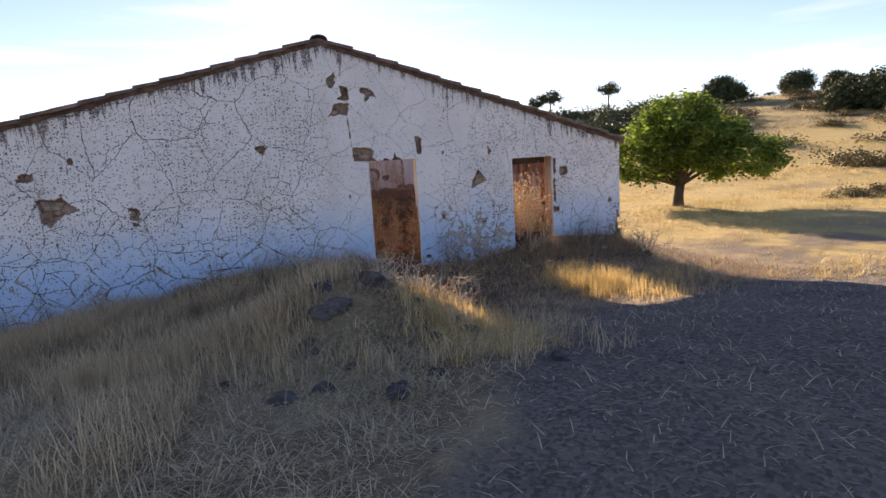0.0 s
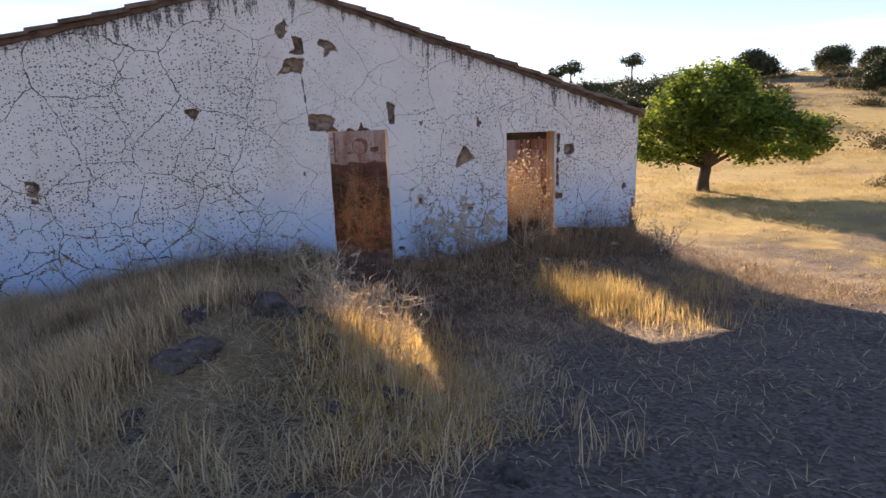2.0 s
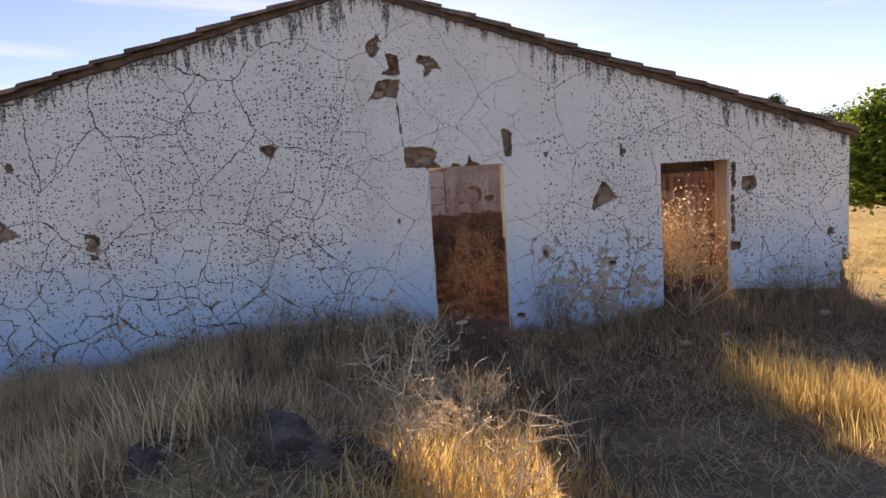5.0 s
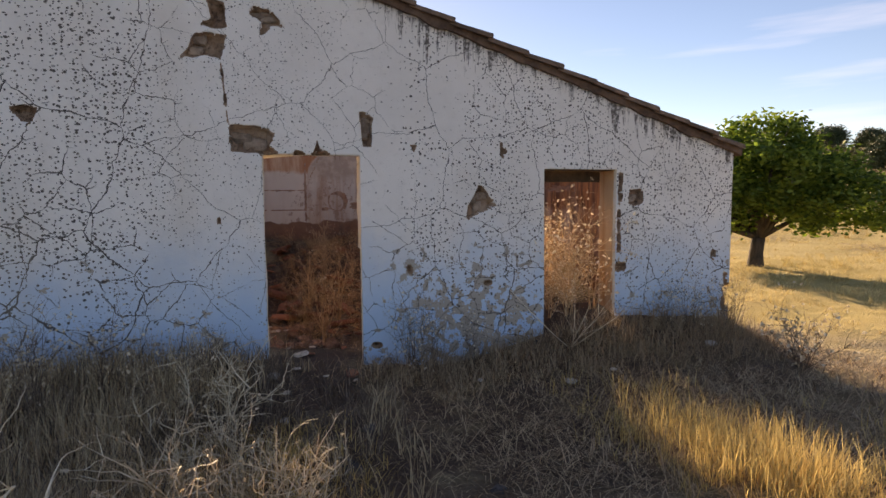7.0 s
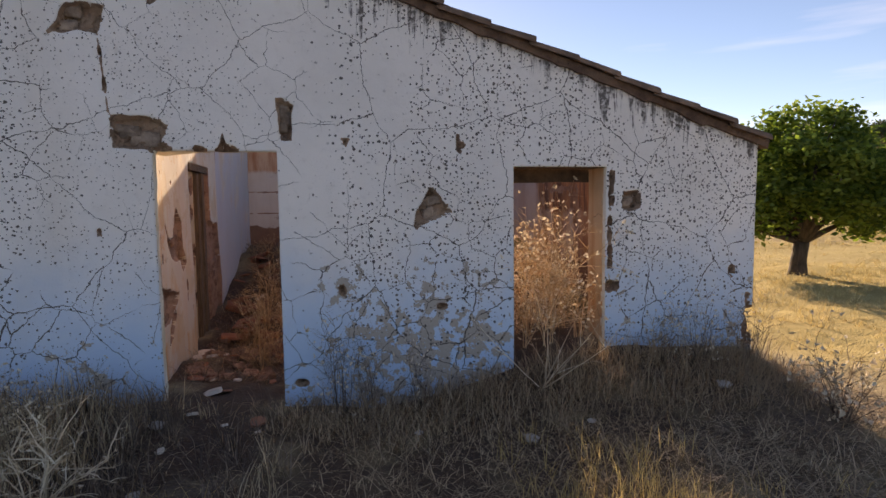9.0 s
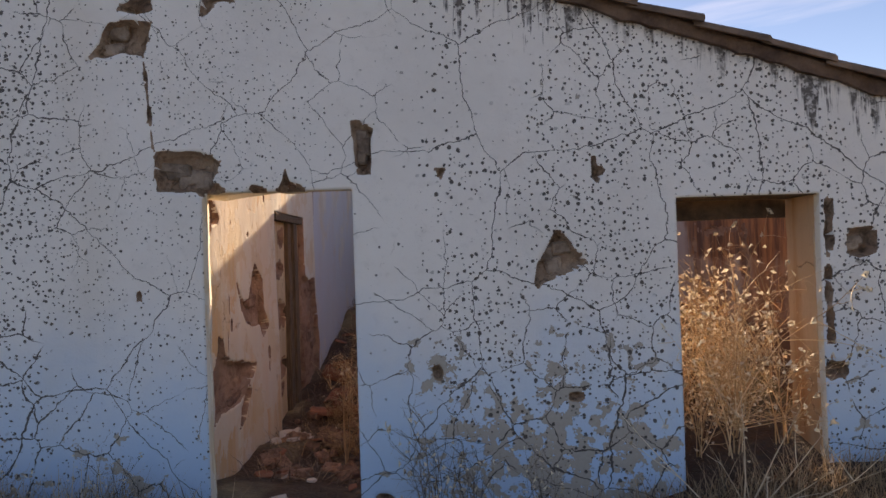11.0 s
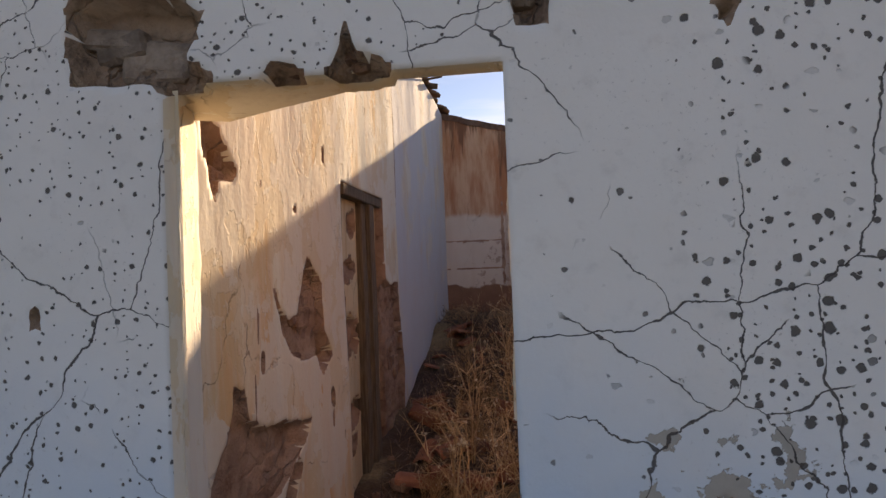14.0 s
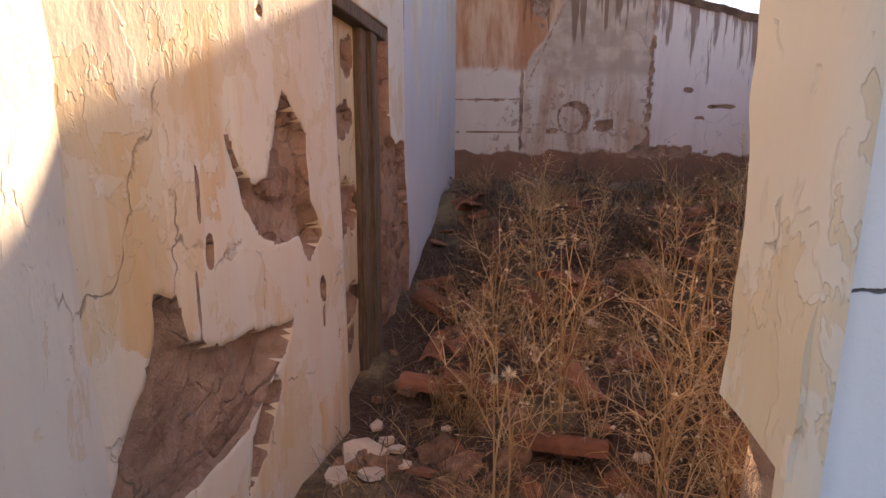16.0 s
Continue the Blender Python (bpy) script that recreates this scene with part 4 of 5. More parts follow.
side_holes = [blob(13.0, 1.5, 0.10, 0.30, 0.03, 91), blob(14.2, 1.35, 0.05, 0.45, 0.03, 92), blob(13.6, 1.8, 0.4, 0.05, 0.03, 93), blob(12.2, 1.0, 0.2, 0.3, 0.04, 94)]
wall_east = sheet("wall_east", grid_lines(10.5, BACK, 0.035), grid_lines(-0.4, 2.35, 0.035), on_side, side_top, [], side_holes, [M_SIDE, M_EARTH_RED, M_EARTH_RED], 0.03, 0.06, 0.012, 10)
tagged(wall_east, "streaked plaster side wall of the ruined room", "wall", kind="structure")
prism("masonry", [(10.51, -0.4), (BACK + 0.42, -0.4), (BACK + 0.42, side_top(BACK + 0.42)), (10.51, side_top(10.51))], on_side, 0.055, 0.45, M_EARTH, wall_east)
outer = part("wall_west", rough_box(LEFT + 0.012, LEFT + 0.45, 10.505, BACK + 0.42, -1.2, 2.1, 4, 0.01, 2, 0), M_WALL)
tagged(outer, "plain whitewashed outer side wall", "wall", kind="structure")
outer = part("wall_rear", rough_box(LEFT + 0.455, -0.505, BACK, BACK + 0.42, -1.2, 2.2, 4, 0.01, 3, 0), M_WALL)
tagged(outer, "plain whitewashed rear wall", "wall", kind="structure")

vs, fs = [], []
n = 90
for k in range(n + 1):
    u = -0.5 + (RIGHT + 0.5) * k / n
    zt = far_top(u)
    e = 0.02 * noise.noise(Vector((u * 4, 7, 1))) + 0.015 * noise.noise(Vector((u * 15, 2, 1)))
    vs += [(u, BACK - 0.03 + e, zt - 0.03 + e), (u, BACK - 0.05 + e, zt + 0.06 + e), (u, BACK + 0.45, zt + 0.09 + e), (u, BACK + 0.45, zt + 0.004)]
for k in range(n):
    for j in range(4):
        fs.append((k * 4 + j, (k + 1) * 4 + j, (k + 1) * 4 + (j + 1) % 4, k * 4 + (j + 1) % 4))
fs += [(0, 1, 2, 3), tuple(n * 4 + j for j in range(4))]
tagged(mesh("trim_coping", vs, fs, M_BAND), "dark crumbling coping on the rear gable", "coping", kind="structure")


# stones showing in the bared patches, set back behind the plaster
def set_stones(wall, spots, place, material, seed):
    rr = random.Random(seed)
    for i, (u, v, ru, rv) in enumerate(spots):
        for k in range(4):
            a, b = u + rr.uniform(-0.7, 0.7) * ru, v + rr.uniform(-0.7, 0.7) * rv
            su, sv = rr.uniform(0.35, 0.7) * max(ru, 0.05), rr.uniform(0.25, 0.5) * max(min(rv, 0.12), 0.045)
            bm = rough_box(-su, su, -0.03, 0.03, -sv, sv, 2, 0.016, seed * 31 + i * 7 + k, 0.012)
            ob = part("stone", bm, material, wall)
            c = place(a, b, 0.078 if place is on_front else 0.065)
            turn = 90 if place is on_inner else 0
            ob.matrix_local = pose(c[0], c[1], c[2], rr.uniform(-5, 5), rr.uniform(-12, 12), turn + rr.uniform(-4, 4))


M_BLOCK = simple("bared_stone", (0.20, 0.14, 0.105), (0.42, 0.32, 0.25), 9, dist=0.03, vary=0.6)
M_CLAY_BLOCK = simple("bared_clay_block", (0.22, 0.12, 0.08), (0.42, 0.27, 0.19), 8, dist=0.04, vary=0.5)
set_stones(wall_front, [(-0.10, 2.17, 0.17, 0.10), (0.955, 2.27, 0.06, 0.15), (2.15, 1.57, 0.10, 0.10), (-0.50, 3.06, 0.09, 0.18), (-0.62, 2.87, 0.16, 0.05), (0.05, 3.32, 0.14, 0.07), (-0.56, 3.5, 0.07, 0.1), (-4.98, 1.52, 0.27, 0.2), (-4.06, 1.36, 0.12, 0.1), (4.05, 1.62, 0.09, 0.07)], on_front, M_BLOCK, 3)
set_stones(wall_front, [(0.54, 2.085, 0.06, 0.02), (0.33, 2.075, 0.05, 0.015)], on_front, M_CLAY_BLOCK, 4)
set_stones(wall_inner, [(11.55, 1.2, 0.16, 0.2), (11.45, 1.05, 0.16, 0.1), (10.7, 0.35, 0.2, 0.35), (11.0, 0.5, 0.3, 0.12), (11.27, 1.2, 0.05, 0.18), (10.74, 1.95, 0.06, 0.15), (13.75, 0.55, 0.3, 0.4), (11.82, 0.98, 0.06, 0.1)], on_inner, M_CLAY_BLOCK, 5)

# ---------------------------------------------------------------- roof
roof = tagged(new("gable_roof"), "collapsed clay tile roof with a weathered verge", "roof")


def barrel_tile(name, length=0.47, r0=0.105, r1=0.085, thick=0.016, seg=7):
    """A half-round clay tile, along +x, open side down."""
    vs, fs = [], []
    for x, r in ((0, r0), (length, r1)):
        for rad in (r, r - thick):
            for k in range(seg + 1):
                a = math.pi * k / seg
                vs.append((x, math.cos(a) * rad, math.sin(a) * rad * 0.75))
    m = seg + 1
    for k in range(seg):
        fs += [(k, k + 1, 2 * m + k + 1, 2 * m + k), (m + k + 1, m + k, 3 * m + k, 3 * m + k + 1), (k + 1, k, m + k, m + k + 1), (2 * m + k, 2 * m + k + 1, 3 * m + k + 1, 3 * m + k)]
    for k in (0, seg):
        fs.append((k, 2 * m + k, 3 * m + k, m + k))
    me = bpy.data.meshes.new(name)
    me.from_pydata(vs, [], fs)
    return me


TILE = barrel_tile("roof_tile")
TILE.materials.append(M_TILE)
rng = random.Random(5)
for side, fall, run in ((-1, FALL_L, abs(LEFT - RIDGE_X) + 0.15), (1, FALL_R, RIGHT - RIDGE_X + 0.08)):
    slope = math.degrees(math.atan(fall))
    step = 0.40
    for col, y in enumerate((9.985, 10.19, 10.40)):
        for i in range(int(run / step) + 1):
            d = run - i * step - 0.02
            if d < 0.32:
                continue
            ob = new("roof_tile", TILE)
            ob.parent = roof
            x = RIDGE_X + side * d
            z = RIDGE_Z - fall * d + 0.052 + rng.uniform(-0.008, 0.008)
            ob.matrix_local = pose(x, y + rng.uniform(-0.02, 0.02), z, rng.uniform(-4, 4), -slope + 2.4 + rng.uniform(-1.2, 1.2), (180 if side > 0 else 0) + rng.uniform(-4, 4))
    n = int(run / 0.06)
    ds = [run * k / n for k in range(n + 1)]
    vs, fs = [], []
    for k, d in enumerate(ds):
        x, zt = RIDGE_X + side * d, RIDGE_Z - fall * d
        e = 0.014 * noise.noise(Vector((x * 5, 1, 2))) + 0.008 * noise.noise(Vector((x * 17, 3, 2)))
        lowz = zt - 0.012 - 0.05 * max(0, noise.noise(Vector((x * 3.3, 8, 1)))) - 0.03 * max(0, noise.noise(Vector((x * 11, 5, 1))))
        vs += [(x, 9.965 + e, lowz), (x, 9.945 + e * 1.3, zt + 0.05), (x, 9.975 + e, zt + 0.10), (x, 10.5, zt + 0.10), (x, 10.5, zt - 0.003)]
    for k in range(n):
        for j in range(5):
            fs.append((k * 5 + j, (k + 1) * 5 + j, (k + 1) * 5 + (j + 1) % 5, k * 5 + (j + 1) % 5))
    fs += [tuple(range(5)), tuple(n * 5 + j for j in range(5))]
    mesh("eaves_band", vs, fs, M_BAND, roof, label="dark crumbling mortar and brick under the tiles")
ridge = new("ridge_tile", TILE)
ridge.parent = roof
ridge.matrix_local = pose(RIDGE_X, 9.95, RIDGE_Z + 0.065, 0, 2, 90)
ridge.scale = (1.0, 1.5, 1.15)
# tile field over the closed rooms, with a ragged broken edge
tx, ty = grid_lines(LEFT - 0.15, -0.05, 0.13), grid_lines(10.52, BACK + 0.6, 0.04)
TX, TY = np.meshgrid(tx, ty, indexing="ij")
k = smooth(-1.6, -0.05, TX)
TX = TX + k * (-0.38 * (1 - smooth(12.8, 14.2, TY)) + 0.16 * sines(TX * 0, TY, 21, 5.0) + 0.08 * sines(TX * 0, TY, 22, 15.0))
TZ = roof_z(TX) + 0.11 + 0.035 * np.abs(np.sin(TY / 0.2 * math.pi)) + 0.02 * (np.mod(TX, 0.4) / 0.4)
ti = np.arange(TX.size).reshape(TX.shape)
field = mesh("tile_field", np.stack([TX.ravel(), TY.ravel(), TZ.ravel()], -1), np.stack([ti[:-1, :-1], ti[1:, :-1], ti[1:, 1:], ti[:-1, 1:]], -1).reshape(-1, 4), M_TILE, roof)
field.modifiers.new("thickness", "SOLIDIFY").thickness = 0.05
for i in range(14):
    y = 10.8 + i * 0.48 + rng.uniform(-0.08, 0.08)
    ln = rng.uniform(0.05, 0.32)
    bm = rough_box(-0.75, -0.25 + ln, -0.035, 0.035, -0.035, 0.035, 3, 0.012, i)
    ob = part("rafter", bm, M_BEAM, roof, "broken rafter end")
    ob.matrix_local = pose(0, y, float(roof_z(-0.3)) + 0.02, 0, 9, rng.uniform(-9, 9))
for i in range(9):
    bm = rough_box(-0.25, 0.25, -0.02, 0.02, -0.012, 0.012, 2, 0.008, 20 + i)
    ob = part("batten", bm, M_BEAM, roof, "snapped batten hanging from the roof edge")
    y = 12.6 + i * 0.4
    ob.matrix_local = pose(-0.05 + rng.uniform(-0.1, 0.1), y, float(roof_z(-0.1)) - 0.04, rng.uniform(-20, 20), rng.uniform(-25, 25), rng.uniform(0, 180))


# ---------------------------------------------------------------- things indoors
def doorway_frame():
    thing = tagged(new("door_frame"), "grey weathered wooden door frame in a clay opening", "door frame")
    for i, (y0, y1, d0, d1) in enumerate(((12.84, 12.96, 0.03, 0.21), (12.975, 13.12, 0.00, 0.19), (13.135, 13.24, 0.05, 0.2), (12.26, 12.30, 0.03, 0.14))):
        bm = rough_box(-d1, -d0, y0, y1, -0.15, 2.01, 6, 0.008, i, 0.006)
        ob = part("post", bm, M_WOOD, thing)
        ob.matrix_local = pose(-0.175, 0, 0)
    bm = rough_box(-0.20, 0.012, 12.26, 13.38, 2.015, 2.09, 4, 0.006, 7, 0.006)
    ob = part("head", bm, M_WOOD, thing, "pale grey head board")
    ob.matrix_local = pose(-0.185, 0, 0)
    return thing


doorway_frame()


def chip(name, size, thick, material, seed, sides=7):
    """A broken flat shard."""
    r = random.Random(seed)
    bm = bmesh.new()
    ang = [2 * math.pi * i / sides + r.uniform(-0.3, 0.3) for i in range(sides)]
    ring = [(math.cos(a) * size * r.uniform(0.6, 1.0), math.sin(a) * size * r.uniform(0.5, 0.9)) for a in ang]
    lo = [bm.verts.new((x, y, 0)) for x, y in ring]
    hi = [bm.verts.new((x * 0.94, y * 0.94, thick * r.uniform(0.8, 1.2))) for x, y in ring]
    bm.faces.new(lo[::-1])
    bm.faces.new(hi)
    for i in range(sides):
        j = (i + 1) % sides
        bm.faces.new((lo[i], lo[j], hi[j], hi[i]))
    return part(name, bm, material)


def gz(x, y):
    return float(ground_z(x, y))


r = random.Random(21)
shards = [tagged(chip("plaster_chunk", 0.11, 0.03, M_CHALK, 40 + i), "broken cream plaster chunk lying on the rubble", "plaster chunk", "plaster chunks on the floor") for i in range(3)]
heap = [(0.0, 11.86, 1.35), (0.07, 11.70, 0.7), (0.13, 11.98, 0.6), (-0.08, 11.66, 0.7), (0.19, 11.82, 0.5), (0.06, 12.1, 0.6), (-0.02, 12.25, 0.5), (1.18, 11.72, 0.8), (1.32, 12.1, 0.6),
        (0.35, 12.25, 0.4), (0.2, 10.9, 0.5), (0.45, 10.7, 0.5), (0.25, 9.75, 0.6), (0.5, 9.55, 0.35), (0.15, 9.2, 0.45), (0.75, 9.4, 0.3), (0.6, 13.3, 0.6), (1.3, 13.6, 0.8), (1.5, 14.2, 0.7), (0.32, 10.25, 1.0)]
for i, (x, y, s) in enumerate(heap):
    m = pose(x, y, gz(x, y) + 0.012, r.uniform(-14, 14), r.uniform(-14, 14), r.uniform(0, 360)) @ Matrix.Scale(s, 4)
    if i < 3:
        shards[i].matrix_basis = m
    else:
        copy_thing(shards[i % 3], m).scale = (s, s, s)


def half_tile(seed):
    me = barrel_tile("tile_piece", 0.22 + 0.12 * (seed % 3), 0.095, 0.085, 0.018, 6)
    for v in me.vertices:
        if v.co.x > 0.1:
            v.co.x += 0.05 * noise.noise(Vector((v.co.y * 14, seed * 3.1, 0)))
    me.materials.append(M_TILE_RED)
    return tagged(new("tile_piece", me), "broken red clay roof tile among the rubble", "roof tile", "fallen roof tiles")


pieces = [half_tile(i) for i in range(4)]
for i in range(120):
    x, y = r.uniform(0.1, 3.8), 11.9 + 5.2 * r.random() ** 0.9
    if i in (0, 1, 2, 3):
        x, y = ((0.98, 12.75), (1.2, 13.1), (0.75, 12.2), (0.50, 12.6))[i]
    m = pose(x, y, gz(x, y) - 0.03 + r.uniform(0, 0.05), r.choice((0, 0, 0, 180)) + r.uniform(-25, 25), r.uniform(-18, 18), r.uniform(0, 360))
    if i < 4:
        pieces[i].matrix_basis = m
    else:
        copy_thing(pieces[i % 4], m)
flat = [tagged(chip("tile_shard", 0.10, 0.018, M_TILE_RED, 60 + i), "flat red tile shard on the rubble floor", "tile shard", "tile shards") for i in range(3)]
for i in range(110):
    x, y = r.uniform(0.0, 2.8), 9.3 + 6.0 * r.random()
    if i > 20:
        y = 10.7 + 5.5 * r.random()
    if x < -0.02 or (9.9 < y < 10.6 and not 0.12 < x < 0.8):
        x = 0.4
    s = r.uniform(0.35, 1.1)
    m = pose(x, y, gz(x, y) + 0.004 + r.uniform(0, 0.03), r.uniform(-20, 20), r.uniform(-20, 20), r.uniform(0, 360)) @ Matrix.Scale(s, 4)
    if i < 3:
        flat[i].matrix_basis = m
    else:
        copy_thing(flat[i % 3], m).scale = (s, s, s)


clods = []
for i in range(70):
    # lumps of fallen clay and mortar, most of them along the inner wall
    x, y = (r.uniform(-0.12, 0.75), r.uniform(10.75, 13.6)) if i % 2 else (r.uniform(0.3, 3.2), r.uniform(11.4, 16.5))
    size = r.uniform(0.03, 0.09)
    m = pose(x, y, gz(x, y) + 0.2 * size, r.uniform(-30, 30), r.uniform(-30, 30), r.uniform(0, 360))
    if len(clods) < 4:
        bm = rough_box(-1, 1, -0.75, 0.75, -0.5, 0.5, 2, 0.30, 400 + i, 0.15)
        ob = tagged(part("clay_lump", bm, M_CLAY_BLOCK), "lump of fallen reddish clay on the rubble floor", "clay lump", "clay lumps indoors")
        clods.append(ob)
    else:
        ob = copy_thing(clods[i % 4], m)
    ob.matrix_basis = m
    ob.scale = (size, size, size)


# ---------------------------------------------------------------- stones outdoors
def stone(name, seed, material, flatten=0.6, sub=3):
    bm = bmesh.new()
    bmesh.ops.create_icosphere(bm, subdivisions=sub, radius=1)
    o = Vector((seed * 5.7, seed * 1.3, 0))
    for v in bm.verts:
        n = v.co.normalized()
        d = 0.72 + 0.34 * noise.noise(n * 1.3 + o) + 0.20 * noise.noise(n * 3.1 + o) - 0.16 * abs(noise.noise(n * 4.3 + o)) + 0.09 * noise.noise(n * 9 + o)
        v.co = n * d
        v.co.z *= flatten
        for k in range(5):
            # a few split faces
            a = noise.noise_vector(Vector((seed * 3.3 + k * 9.1, k * 1.7, 0.5))).normalized()
            over = v.co.dot(a) - 0.42
            if over > 0:
                v.co -= a * over * 0.85
    return part(name, bm, material)


rocks = [(-1.96, 3.52, 0.16), (-1.66, 3.54, 0.12), (-1.16, 3.22, 0.18), (-0.19, 4.38, 0.20), (0.19, 3.33, 0.13), (-2.14, 5.34, 0.26), (-0.82, 3.48, 0.11), (-1.72, 4.45, 0.13),
         (-0.89, 5.34, 0.26), (-0.60, 5.5, 0.20), (-0.22, 4.75, 0.13), (0.10, 4.85, 0.15), (-1.39, 4.85, 0.20), (-1.15, 5.75, 0.24), (-2.6, 5.2, 0.22), (-0.55, 5.05, 0.14), (-0.05, 5.2, 0.12), (-1.5, 5.6, 0.2),
         (-3.3, 4.4, 0.16), (-2.9, 6.3, 0.2), (0.9, 6.8, 0.09), (0.5, 7.9, 0.11), (0.7, 8.4, 0.09), (1.3, 7.4, 0.07), (1.07, 9.85, 0.07), (2.78, 9.86, 0.08), (0.2, 6.0, 0.12), (-3.9, 9.6, 0.16), (-1.0, 6.4, 0.2), (-0.3, 3.9, 0.09), (-1.4, 3.9, 0.08), (-2.4, 4.1, 0.10),
         (-2.23, 5.7, 0.18), (-1.44, 5.33, 0.18), (-1.67, 4.29, 0.10), (-0.71, 5.54, 0.18), (-1.51, 4.85, 0.18), (-2.22, 5.23, 0.15), (-0.57, 4.24, 0.12)]
kinds = [tagged(stone("rock", i, M_STONE, 0.62), "dark lichened field stone half sunk in dry grass", "rock", "stones before the house") for i in range(4)]
for i, (x, y, s) in enumerate(rocks):
    m = pose(x, y, gz(x, y) + 0.02 * s, r.uniform(-12, 12), r.uniform(-12, 12), r.uniform(0, 360)) @ Matrix.Scale(s, 4)
    if i < 4:
        kinds[i].matrix_basis = m
    else:
        copy_thing(kinds[i % 4], m).scale = (s, s, s)
pale = tagged(stone("pale_stone", 9, M_PALE, 0.5, 2), "small pale stone on the trodden grass", "stone", "pale stones")
for i, (x, y, s) in enumerate([(2.65, 8.96, 0.09), (4.60, 9.40, 0.10), (0.05, 9.55, 0.09), (1.9, 9.3, 0.05), (0.12, 8.7, 0.07), (3.2, 9.1, 0.05)]):
    m = pose(x, y, gz(x, y) + 0.02, 0, 0, r.uniform(0, 360)) @ Matrix.Scale(s, 4)
    if i == 0:
        pale.matrix_basis = m
    else:
        copy_thing(pale, m).scale = (s, s, s)


def pebbles(n, seed):
    """Loose gravel of the track, one small eight-sided stone each."""
    g = np.random.RandomState(seed)
    x, y = g.uniform(-2.5, 6.5, n * 3), g.uniform(-1.5, 6.5, n * 3)
    ok = g.uniform(0, 1, n * 3) < 0.10 + 0.9 * on_track(x, y)
    x, y = x[ok][:n], y[ok][:n]
    n = len(x)
    c = np.stack([x, y, ground_z(x, y)], -1)
    rad = (0.006 + 0.022 * g.uniform(0, 1, n) ** 3)[:, None, None]
    unit = np.array([(1, 0, 0), (0, 1, 0), (-1, 0, 0), (0, -1, 0), (0, 0, 0.7), (0, 0, -0.7)], float)
    V = c[:, None, :] + unit[None] * rad * g.uniform(0.6, 1.3, (n, 6, 1)) + g.normal(0, 0.12, (n, 6, 3)) * rad
    b = np.arange(n)[:, None] * 6
    F = np.concatenate([b + np.array([f]) for f in ((0, 1, 4), (1, 2, 4), (2, 3, 4), (3, 0, 4), (1, 0, 5), (2, 1, 5), (3, 2, 5), (0, 3, 5))], 1).reshape(-1, 3)
    M_PEBBLE = simple("track_gravel", (0.07, 0.062, 0.06), (0.24, 0.21, 0.19), 5, isle=1.0)
    return tagged(mesh("gravel", V, F, M_PEBBLE), "dark loose gravel scattered over the track", "gravel", kind="stuff")


pebbles(20000, 61)


# ---------------------------------------------------------------- weeds
def weed(name, seed, height, spread, stems, twigs, material, heads=0.5, curl=0.25, thick=0.0035, tuft=0.008):
    """A dead branching plant: thin bent stems, side twigs, seed heads."""
    rr = random.Random(seed)
    vs, fs, hv, hf = [], [], [], []

    def add(pts, rad):
        a, b = ring_tube(pts, rad, 3)
        n = len(vs)
        vs.extend(a)
        fs.extend(tuple(i + n for i in f) for f in b)

    def head(p, s):
        n = len(hv)
        for _ in range(6):
            hv.append(p + Vector((rr.gauss(0, s), rr.gauss(0, s), rr.gauss(0, s))))
        hf.extend((tuple(n + i for i in (0, 1, 2)), (n + 2, n + 3, n + 4), (n + 4, n + 5, n + 0), (n + 1, n + 3, n + 5)))

    def grow(p, d, length, rad, level):
        pts, n = [p], 5
        for i in range(n):
            d = (d + Vector((rr.gauss(0, curl), rr.gauss(0, curl), rr.gauss(0, curl) - 0.04 * level)) * 0.5).normalized()
            pts.append(pts[-1] + d * length / n)
        add(pts, [rad * (1 - 0.7 * i / n) for i in range(n + 1)])
        if level < 2:
            for _ in range(twigs if level == 0 else max(1, twigs // 2)):
                k = rr.randint(1, n)
                dd = (d * 0.6 + Vector((rr.gauss(0, 0.6), rr.gauss(0, 0.6), rr.gauss(0.25, 0.4)))).normalized()
                grow(pts[k], dd, length * rr.uniform(0.25, 0.5), rad * 0.55, level + 1)
        if rr.random() < heads:
            head(pts[-1], tuft)

    for _ in range(stems):
        a, lean = rr.uniform(0, 6.283), rr.uniform(0.0, spread)
        d = Vector((math.cos(a) * lean, math.sin(a) * lean, 1)).normalized()
        grow(Vector((math.cos(a) * 0.05 * rr.random(), math.sin(a) * 0.05 * rr.random(), -0.03)), d, height * rr.uniform(0.6, 1.0), thick, 0)
    thing = new(name)
    tagged(mesh("stalk", vs, fs, material, thing), kind="stuff")
    if hv:
        tagged(mesh("seed_fluff", hv, hf, M_PALEWEED, thing), "pale dry seed fluff", kind="stuff")
    return thing


def strew(protos, spots, lo=0.8, hi=1.2, lift=0.0):
    for i, (x, y) in enumerate(spots):
        s = r.uniform(lo, hi)
        m = pose(x, y, gz(x, y) + lift, 0, 0, r.uniform(0, 360))
        ob = protos[i] if i < len(protos) else copy_thing(protos[i % len(protos)], m)
        ob.matrix_basis = m
        ob.scale = (s, s, s * r.uniform(0.85, 1.15))


